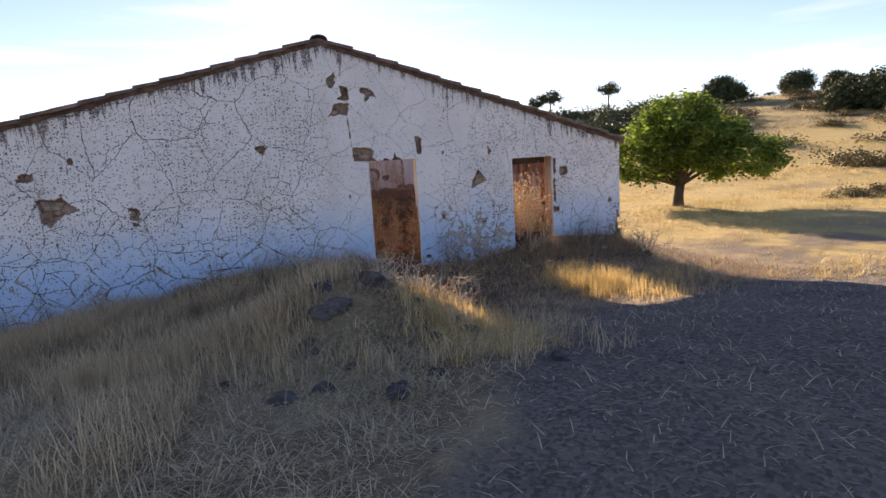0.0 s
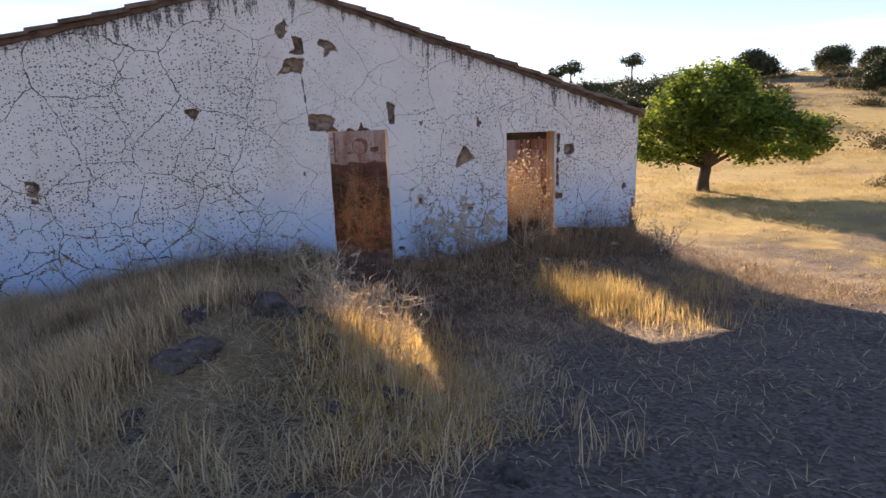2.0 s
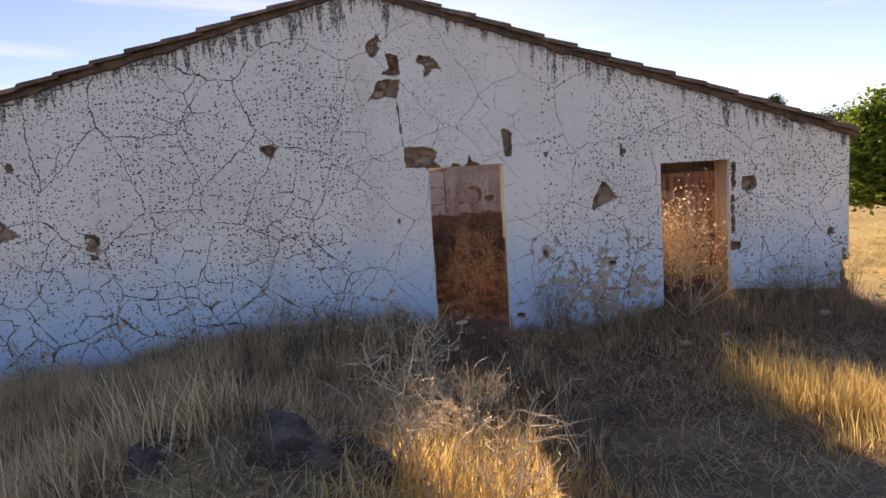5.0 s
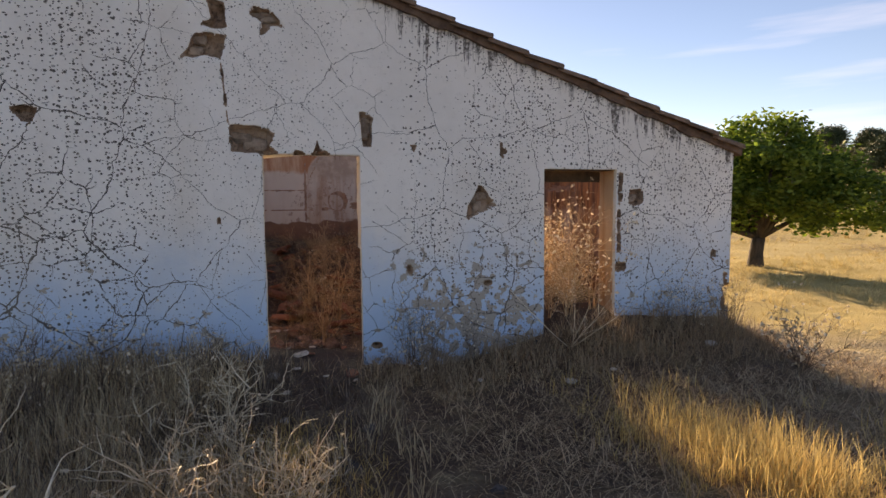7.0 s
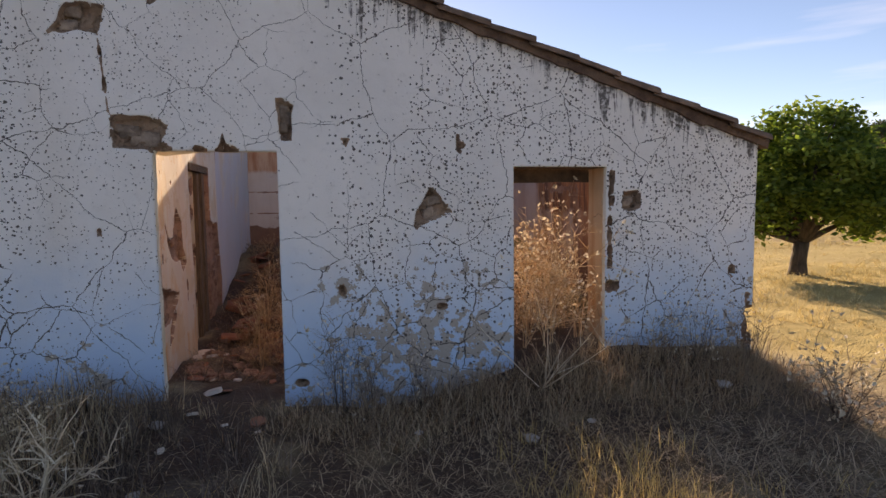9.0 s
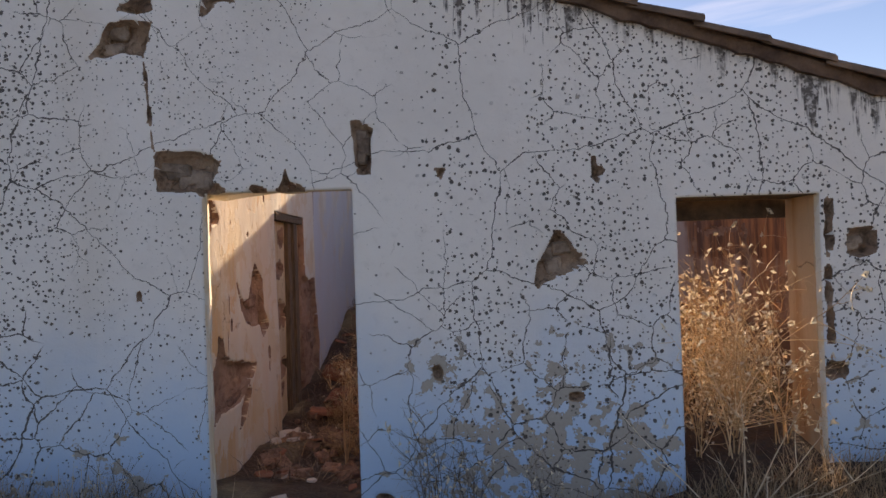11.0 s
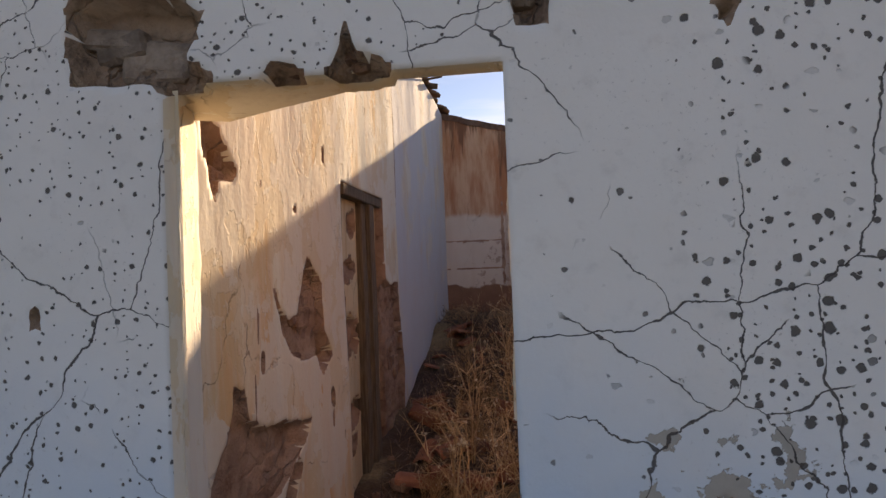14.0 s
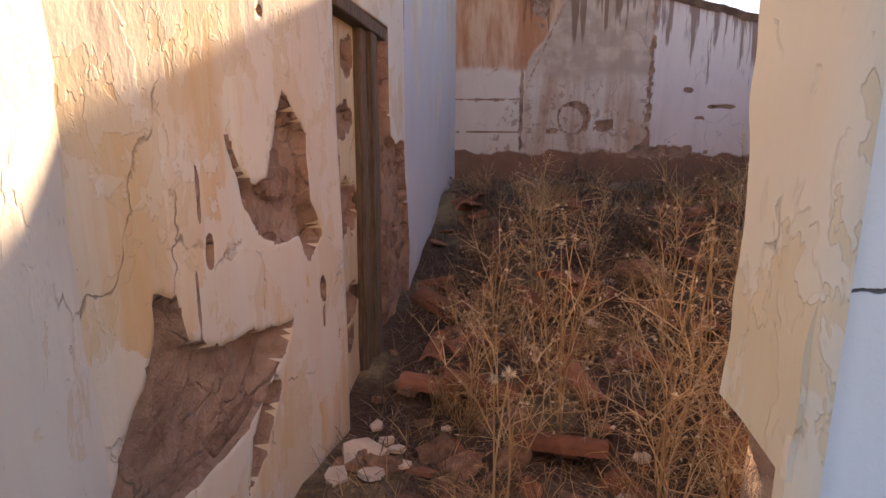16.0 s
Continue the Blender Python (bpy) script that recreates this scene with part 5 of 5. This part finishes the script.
inside = [tagged(weed("dead_thistle", 100 + i, 0.90, 0.40, 5, 9, M_STALK, 0.25, 0.20, 0.0066, 0.007), "dead brown thistle growing through the rubble", "weed", "thistles indoors") for i in range(4)]
spots = [(0.70, 12.0), (0.95, 12.4), (1.35, 12.0), (1.6, 12.5), (1.2, 13.0), (0.55, 13.0), (0.45, 12.4), (1.75, 12.0), (2.1, 12.9), (1.9, 13.8), (2.4, 13.5), (0.9, 14.0), (1.4, 14.3), (2.7, 14.6), (2.2, 15.2), (3.0, 13.1), (1.5, 11.5), (1.2, 11.4), (3.1, 15.6), (1.0, 15.2), (1.45, 12.4), (1.7, 13.2), (2.0, 12.4), (2.4, 12.6),
         (1.6, 11.8), (1.9, 12.2), (2.2, 12.1), (2.6, 13.2), (0.8, 12.7), (1.1, 12.2), (2.9, 14.0), (2.3, 14.2)]
strew(inside, spots, 0.65, 1.1)
lowin = [tagged(weed("dead_brush", 140 + i, 0.36, 1.5, 18, 6, M_WEED, 0.0, 0.4, 0.0040), "tangled low dead brush on the floor", "brush", "dead brush indoors") for i in range(3)]
twigs = [tagged(weed("twig_heap", 150 + i, 0.30, 2.2, 22, 6, M_GREYWEED, 0.0, 0.45, 0.0045), "dark heap of dead twigs on the rubble", "brush", "twig heaps indoors") for i in range(2)]
strew(twigs, [(0.1 + 4.2 * r.random(), 14.0 + 3.3 * r.random()) for _ in range(44)], 0.9, 1.5)
strew(lowin, [(0.25 + 3.6 * r.random(), 11.2 + 5.8 * r.random()) for _ in range(60)], 0.7, 1.25)
gate = [tagged(weed("golden_weed", 160 + i, 1.15, 0.42, 6, 8, M_STALK, 0.5, 0.24, 0.0055, 0.011), "tall golden dead weed filling the second doorway", "weed", "weeds in the doorway") for i in range(3)]
strew(gate, [(3.1, 10.25), (3.4, 10.35), (3.62, 10.2), (3.25, 10.6), (3.55, 10.75), (3.05, 10.9), (3.8, 11.1), (3.4, 11.3), (4.2, 11.8), (4.4, 12.6), (3.9, 12.2), (3.3, 10.15), (3.5, 10.5), (3.0, 10.5)], 0.75, 1.1)
shrub = [tagged(weed("thorn_bush", 180 + i, 0.66, 0.8, 10, 6, M_PALEWEED, 0.05, 0.42, 0.0078), "bleached dead thorn bush catching the sun", "bush", "dead thorn bushes") for i in range(3)]
strew(shrub, [(-0.25, 8.1), (-0.1, 7.6), (-0.35, 7.3), (0.05, 7.1), (-0.25, 6.7), (-0.5, 6.3), (-0.1, 6.2), (-0.4, 5.7), (0.0, 5.5), (-0.3, 8.5), (-0.45, 7.8), (0.0, 6.6), (0.1, 7.3), (-0.2, 7.2)], 0.75, 1.15)
foot = [tagged(weed("grey_weed", 200 + i, 0.60, 0.40, 12, 6, M_GREYWEED, 0.25, 0.2, 0.003), "grey-brown dead weed against the wall's foot", "weed", "weeds along the wall") for i in range(3)]
strew(foot, [(-4.6, 9.5), (-5.2, 9.3), (-5.8, 9.4), (-1.0, 9.6), (-0.7, 9.4), (-1.4, 9.5), (-1.8, 9.6), (-0.45, 9.7), (-2.2, 9.4), (1.35, 9.75), (1.6, 9.8), (2.0, 9.75), (-0.9, 9.0), (-1.5, 8.8), (-0.5, 8.9), (4.6, 9.7), (5.2, 9.75), (4.2, 9.7), (-2.8, 9.5), (-1.2, 9.2)], 0.7, 1.2)
lone = tagged(weed("field_bush", 230, 0.6, 0.8, 16, 6, M_GREYWEED, 0.5, 0.25, 0.005, 0.014), "small brown leafy bush at the edge of the track", "bush")
lone.matrix_basis = pose(5.15, 8.75, gz(5.15, 8.75))
stalk = tagged(weed("fallen_stalk", 240, 0.9, 1.6, 6, 2, M_PALEWEED, 0.3, 0.08, 0.006), "pale fallen stalks by the second doorway", "stalks")
stalk.matrix_basis = pose(3.0, 9.6, gz(3.0, 9.6) + 0.08)


def thistle(x, y, top, heads):
    """One tall thistle with pale spiky heads."""
    rr = random.Random(int(x * 100))
    thing = tagged(new("flowering_thistle"), "dry thistle with pale spiky heads by the doorway", "thistle")
    vs, fs = [], []
    base = Vector((0, 0, -0.03))
    for k in range(heads):
        tip = Vector((rr.gauss(0, 0.06), rr.gauss(0, 0.06), top * rr.uniform(0.82, 1.0)))
        pts = [base + (tip - base) * t + Vector((math.sin(t * 3.1) * 0.03 * (k - 1), 0, 0)) for t in (0, 0.3, 0.6, 0.85, 1)]
        a, b = ring_tube(pts, [0.006, 0.005, 0.004, 0.0032, 0.003], 5)
        n = len(vs)
        vs.extend(a)
        fs.extend(tuple(i + n for i in f) for f in b)
        hv, hf = [], []
        for s in range(30):
            d = Vector((rr.gauss(0, 1), rr.gauss(0, 1), rr.gauss(0.35, 0.8))).normalized()
            q = d.orthogonal().normalized() * 0.004
            m = len(hv)
            hv += [tip + q, tip - q, tip + d.cross(q).normalized() * 0.004, tip + d * rr.uniform(0.018, 0.036)]
            hf += [(m, m + 1, m + 3), (m + 1, m + 2, m + 3), (m + 2, m, m + 3)]
        mesh("flower_head", hv, hf, M_PALEWEED, thing, label="pale spiky flower head")
    mesh("stalk", vs, fs, M_STALK, thing)
    thing.matrix_basis = pose(x, y, gz(x, y))


thistle(0.62, 11.25, 0.80, 3)
thistle(0.95, 12.3, 1.05, 2)
thistle(1.75, 12.6, 1.0, 3)


# ---------------------------------------------------------------- grass
def grass(name, n, sample, height, lean, width, material, label, seed, clump=0, indoors=False):
    """Blades as bent strips of three triangles."""
    g = np.random.RandomState(seed)
    x, y, hs = sample(g, n)
    if clump:
        k = g.randint(0, max(1, len(x) // clump), len(x))
        x = x[k] + g.normal(0, 0.05, len(x))
        y = y[k] + g.normal(0, 0.05, len(x))
        hs = hs[k]
    ok = ~((y > 9.93) & (y < 18.2) & (x > LEFT - 0.1) & (x < RIGHT + 0.1))
    if indoors:
        ok = x > -0.1
    x, y, hs = x[ok], y[ok], hs[ok]
    n = len(x)
    z = ground_z(x, y) - 0.01
    h = g.uniform(*height, n) * hs
    a, t = g.uniform(0, 6.283, n), np.abs(g.normal(lean, 0.25, n))
    w = g.uniform(*width, n)
    dx, dy = np.cos(a), np.sin(a)
    sx, sy = -dy * w, dx * w
    t2 = np.minimum(t + g.uniform(0.1, 0.6, n), 1.62)
    mx, my, mz = x + dx * np.sin(t) * h * 0.5, y + dy * np.sin(t) * h * 0.5, z + np.maximum(np.cos(t) * h * 0.5, 0.012)
    ex, ey, ez = mx + dx * np.sin(t2) * h * 0.5, my + dy * np.sin(t2) * h * 0.5, mz + np.maximum(np.cos(t2) * h * 0.5, -0.01)
    V = np.stack([np.stack([x - sx, y - sy, z], -1), np.stack([x + sx, y + sy, z], -1), np.stack([mx - sx * 0.8, my - sy * 0.8, mz], -1), np.stack([mx + sx * 0.8, my + sy * 0.8, mz], -1), np.stack([ex, ey, ez], -1)], 1).reshape(-1, 3)
    b = np.arange(n)[:, None] * 5
    F = np.concatenate([b + np.array([[0, 1, 3]]), b + np.array([[0, 3, 2]]), b + np.array([[2, 3, 4]])], 1).reshape(-1, 3)
    return tagged(mesh(name, V, F, material), label, "grass", kind="stuff")


def region(x0, x1, y0, y1, weight=None):
    def pick(g, n):
        x, y = g.uniform(x0, x1, n * 3), g.uniform(y0, y1, n * 3)
        wgt = np.ones(n * 3) if weight is None else weight(x, y)
        ok = g.uniform(0, 1, n * 3) < wgt
        x, y, wgt = x[ok][:n], y[ok][:n], wgt[ok][:n]
        return x, y, 0.65 + 0.35 * wgt
    return pick


def not_track(x, y):
    k = on_track(x, y)
    return np.clip(1 - 0.95 * k, 0.03, 1) * (0.45 + 0.55 * smooth(-0.5, 0.4, sines(x, y, 43, 1.5)))


def near_house(x, y):
    return smooth(4.6, 6.4, y + 0.5 * sines(x, y, 49, 1.1) - 0.2 * np.minimum(0, x + 1))


def doorstep(x, y):
    return 1 - 0.85 * np.clip(bump(x, y, 0.55, 9.2, 0.55, 2.4) + 0.7 * bump(x, y, 0.9, 7.0, 0.6, 0.9), 0, 1)


grass("trodden_grass", 85000, region(-8, 8, -2.5, 7.0, lambda x, y: not_track(x, y) * (1 - near_house(x, y))), (0.08, 0.28), 1.15, (0.0020, 0.0042), M_MAT_GRASS, "flattened grey-green dry grass in the shade", 1)
grass("brown_grass", 52000, region(-8, 6, 4.0, 9.9, lambda x, y: near_house(x, y) * doorstep(x, y) * (0.5 + 0.5 * smooth(-0.5, 0.4, sines(x, y, 43, 1.5)))), (0.10, 0.34), 1.1, (0.0018, 0.0038), M_BROWN_GRASS, "matted brown dead grass before the house", 13)
grass("loose_straw", 60000, region(-7, 6, -1.5, 9.9, lambda x, y: (0.02 + 0.98 * not_track(x, y)) * (1 - 0.6 * near_house(x, y)) * doorstep(x, y)), (0.08, 0.30), 1.25, (0.0018, 0.0038), M_STRAW, "pale loose straw lying over the ground", 2)
grass("dry_tufts", 40000, region(-7.5, 1.0, 3.0, 9.8, lambda x, y: smooth(-0.7, 0.4, sines(x, y, 44, 1.7)) * (1 - smooth(-0.5, 0.1, x) * 0.85) * smooth(2.8, 4.6, y + 0.3 * x)), (0.20, 0.52), 0.32, (0.0022, 0.0042), M_STRAW, "upright tufts of dry grass on the mound", 3, 13)
# brown dead blades, with the mound's shade partly put into their dark colour
grass("dark_tufts", 14000, region(-4.0, 1.0, 4.6, 9.8, lambda x, y: (1 - smooth(-0.3, 0.4, x) * 0.7) * smooth(4.6, 6.5, y) * smooth(-4.0, -2.4, x)), (0.18, 0.48), 0.45, (0.0018, 0.0036), M_GREYWEED, "dead grey-brown grass on the mound, its shade partly put into the colour", 11, 12)
grass("left_grass", 13000, region(-7.5, -2.6, 1.2, 8.5, lambda x, y: smooth(-0.4, 0.3, sines(x, y, 45, 1.1))), (0.15, 0.42), 0.38, (0.0022, 0.004), M_STRAW, "tall dry grass beside the house", 4, 9)
# two patches of grass coloured as sunlit, laid where the doorways' light falls
grass("gold_tufts", 15000, region(1.6, 5.0, 4.6, 9.0, lambda x, y: np.clip(bump(x, y, 2.92, 7.1, 0.40, 1.1) + 0.14 * bump(x, y, 4.2, 6.9, 0.4, 0.6), 0, 1)), (0.16, 0.44), 0.38, (0.0016, 0.0030), M_LIT_GOLD, "tall golden grass, the second doorway's sunlight partly put into its colour", 5, 15)
grass("lit_grass", 13000, region(-1.0, 0.9, 3.6, 8.6, lambda x, y: np.clip(bump(x, y, -0.15, 6.2, 0.5, 2.2), 0, 1)), (0.10, 0.34), 0.6, (0.0018, 0.0034), M_LIT_GOLD, "golden grass, the doorway's sunlight partly put into its colour", 6, 9)
grass("wall_foot_grass", 16000, region(-7.5, 5.4, 8.7, 9.92, lambda x, y: smooth(8.7, 9.7, y) * (1 - bump(x, y, 0.45, 9.7, 0.6, 3))), (0.12, 0.40), 0.6, (0.0018, 0.0034), M_BROWN_GRASS, "dead brown grass along the foot of the wall", 7, 8)
grass("field_grass", 80000, region(5.0, 30, 4.5, 34, lambda x, y: (0.2 + 0.8 * smooth(-0.4, 0.4, sines(x, y, 46, 0.8))) * (1 - 0.8 * smooth(2.4, 0.8, np.abs(y + 0.12 * x - 8.9)))), (0.08, 0.24), 0.75, (0.003, 0.006), M_FIELD, "golden dry grass of the open field", 8, 12)
grass("hill_grass", 30000, region(24, 80, 6, 75, lambda x, y: smooth(-0.3, 0.5, sines(x, y, 47, 0.35))), (0.15, 0.4), 0.8, (0.010, 0.022), M_FIELD, "golden dry grass of the hillside", 9, 10)
grass("room_twigs", 22000, region(-0.1, 4.7, 10.7, 17.4), (0.08, 0.32), 1.2, (0.0016, 0.0036), M_GREYWEED, "dark dead twigs over the rubble floor", 12, 0, True)
grass("room_straw", 4000, region(-0.1, 4.7, 10.7, 17.4, lambda x, y: 0.3 + 0.7 * smooth(-0.4, 0.4, sines(x, y, 48, 2.2))), (0.08, 0.30), 1.1, (0.0013, 0.0030), M_WEED, "dead straw and twigs over the rubble floor", 10, 0, True)


# ---------------------------------------------------------------- trees
def leaves(centres, radius, per, size, seed):
    g = np.random.RandomState(seed)
    c = np.repeat(np.asarray(centres), per, 0)
    n = len(c)
    c = c + g.normal(0, 1, (n, 3)) * np.array([radius, radius, radius * 0.7])
    a = g.normal(0, 1, (n, 3))
    a[:, 2] *= 0.6
    a /= np.linalg.norm(a, axis=1)[:, None]
    b = np.cross(a, g.normal(0, 1, (n, 3)))
    b /= np.linalg.norm(b, axis=1)[:, None] + 1e-9
    s = (g.uniform(0.6, 1.2, n) * size)[:, None]
    V = np.stack([c - a * s, c + b * s * 0.55, c + a * s, c - b * s * 0.55], 1).reshape(-1, 3)
    i = np.arange(n)[:, None] * 4
    return V, np.concatenate([i + np.array([[0, 1, 2]]), i + np.array([[0, 2, 3]])], 1).reshape(-1, 3)


def tree(name, seed, lobes, clumps, per, size, trunk_r, fork, leaf, clump_r, label, limb_n=9):
    rr = random.Random(seed)
    thing = tagged(new(name), label, "tree")
    vs, fs = [], []

    def add(p, rad, k=7):
        a, b = ring_tube(p, rad, k)
        n = len(vs)
        vs.extend(a)
        fs.extend(tuple(i + n for i in f) for f in b)

    base = [Vector((0, 0, -0.2)), Vector((0.02, 0, 0.15)), Vector((0.06, 0.03, fork * 0.5)), Vector((0.12, 0.0, fork))]
    add(base, [trunk_r * 1.7, trunk_r * 1.15, trunk_r * 0.95, trunk_r * 0.9], 9)
    cs = []
    for i in range(clumps):
        (cx, cy, cz), (rx, ry, rz) = lobes[rr.choices(range(len(lobes)), [l[1][0] * l[1][1] for l in lobes])[0]]
        d = Vector((rr.gauss(0, 1), rr.gauss(0, 1), rr.gauss(0, 1))).normalized() * rr.uniform(0.45, 1.0) ** 0.5
        cs.append((cx + d.x * rx, cy + d.y * ry, cz + d.z * rz))
    for i in range(limb_n):
        e = Vector(cs[rr.randrange(len(cs))])
        p0 = base[3]
        q = [p0 + (e - p0) * t + Vector((rr.gauss(0, 0.12), rr.gauss(0, 0.12), 0.25 * math.sin(t * 3.14))) * (0 if t == 0 else fork * 0.6) for t in (0, 0.3, 0.6, 1.0)]
        add(q, [trunk_r * 0.55, trunk_r * 0.36, trunk_r * 0.2, trunk_r * 0.06], 6)
    mesh("trunk", vs, fs, M_BARK, thing, smooth=True)
    V, F = leaves(cs, clump_r, per, size, seed)
    mesh("crown", V, F, leaf, thing, label="leafy crown")
    return thing


RX, RY = 0.72, -0.69
big = tree("fig_tree", 3, [((0.0, 0, 3.7), (2.3, 2.3, 1.7)), ((RX * 2.4, RY * 2.4, 2.7), (2.1, 2.1, 1.15)), ((-RX * 1.5, -RY * 1.5, 2.8), (1.8, 1.8, 1.35)), ((RX * 0.1, RY * 0.1, 5.0), (1.4, 1.4, 1.1)), ((RX * 1.2, RY * 1.2, 3.6), (1.8, 1.8, 1.2))],
           330, 85, 0.11, 0.24, 1.25, M_LEAF, 0.28, "broad green fig tree standing alone in dry grass", 14)
big.matrix_basis = pose(12.2, 16.3, gz(12.2, 16.3) - 0.05)
big.scale = (0.75, 0.75, 0.64)


def at(az, dist):
    return -1.965 + math.sin(radians(az)) * dist, -0.58 + math.cos(radians(az)) * dist


oak = tree("oak_tree", 11, [((0, 0, 3.1), (3.0, 3.0, 2.2)), ((1.8, 0, 2.4), (2.0, 2.0, 1.6)), ((-1.8, 0.4, 2.5), (2.0, 2.0, 1.6))], 150, 80, 0.22, 0.3, 1.4, M_FARLEAF, 0.55, "dark evergreen oak on the hill", 6)
oak["group"] = "oaks on the hill"
airy = tree("airy_tree", 12, [((0, 0, 4.4), (1.7, 1.7, 0.9)), ((1.2, 0, 3.6), (1.2, 1.2, 0.5)), ((-1.3, 0, 3.9), (1.0, 1.0, 0.5))], 30, 40, 0.22, 0.16, 3.0, M_FARLEAF, 0.4, "thin open-crowned tree on the hill", 8)
airy["group"] = "open-crowned trees on the hill"
first = True
for az, dist, s in ((43.6, 104, 0.85), (49.2, 108, 0.72), (52.9, 80, 0.75), (55.4, 78, 0.9), (52.0, 112, 0.6), (58.0, 105, 0.9), (41.2, 112, 0.45)):
    x, y = at(az, dist)
    m = pose(x, y, gz(x, y) - 0.5, 0, 0, az * 37)
    ob = oak if first else copy_thing(oak, m)
    ob.matrix_basis = m
    ob.scale = (s, s, s)
    first = False
first = True
for az, dist, s in ((33.9, 118, 1.0), (27.3, 112, 0.85), (28.5, 112, 1.0)):
    x, y = at(az, dist)
    m = pose(x, y, gz(x, y) - 0.1, 0, 0, az * 61)
    ob = airy if first else copy_thing(airy, m)
    ob.matrix_basis = m
    ob.scale = (s, s, s)
    first = False


def scrub(seed, leaf, label):
    rr = random.Random(seed)
    cs = [(rr.gauss(0, 1.1), rr.gauss(0, 1.1), abs(rr.gauss(0.5, 0.5))) for _ in range(34)]
    V, F = leaves(cs, 0.40, 60, 0.14, seed)
    return tagged(mesh("hill_shrub", V, F, leaf), label, "shrub", "shrubs on the hill")


M_SCRUB = blades("scrub_leaf", (0.17, 0.14, 0.06), (0.11, 0.095, 0.04), (0.20, 0.16, 0.07), 0.04)
bushes = [scrub(31, M_FARLEAF, "dark green shrub on the far hillside"), scrub(32, M_SCRUB, "olive-brown dry shrub on the far hillside")]
rr = random.Random(77)
spots = [(rr.uniform(27, 40), rr.uniform(72, 112), rr.uniform(0.6, 1.3), 0) for _ in range(46)] + [(rr.uniform(40, 64), rr.uniform(50, 104), rr.uniform(0.4, 0.9), 1) for _ in range(52)] + [(rr.uniform(27, 64), rr.uniform(108, 116), rr.uniform(0.25, 0.5), 1) for _ in range(40)] + [(53.5, 26, 0.3, 1), (55, 28, 0.35, 1), (53.5, 42, 0.7, 1), (56, 40, 0.7, 1)]
seen = set()
for az, dist, s, k in spots:
    x, y = at(az, dist)
    m = pose(x, y, gz(x, y) - 0.15 * s, 0, 0, rr.uniform(0, 360))
    ob = copy_thing(bushes[k], m) if k in seen else bushes[k]
    seen.add(k)
    ob.matrix_basis = m
    ob.scale = (s, s, s)
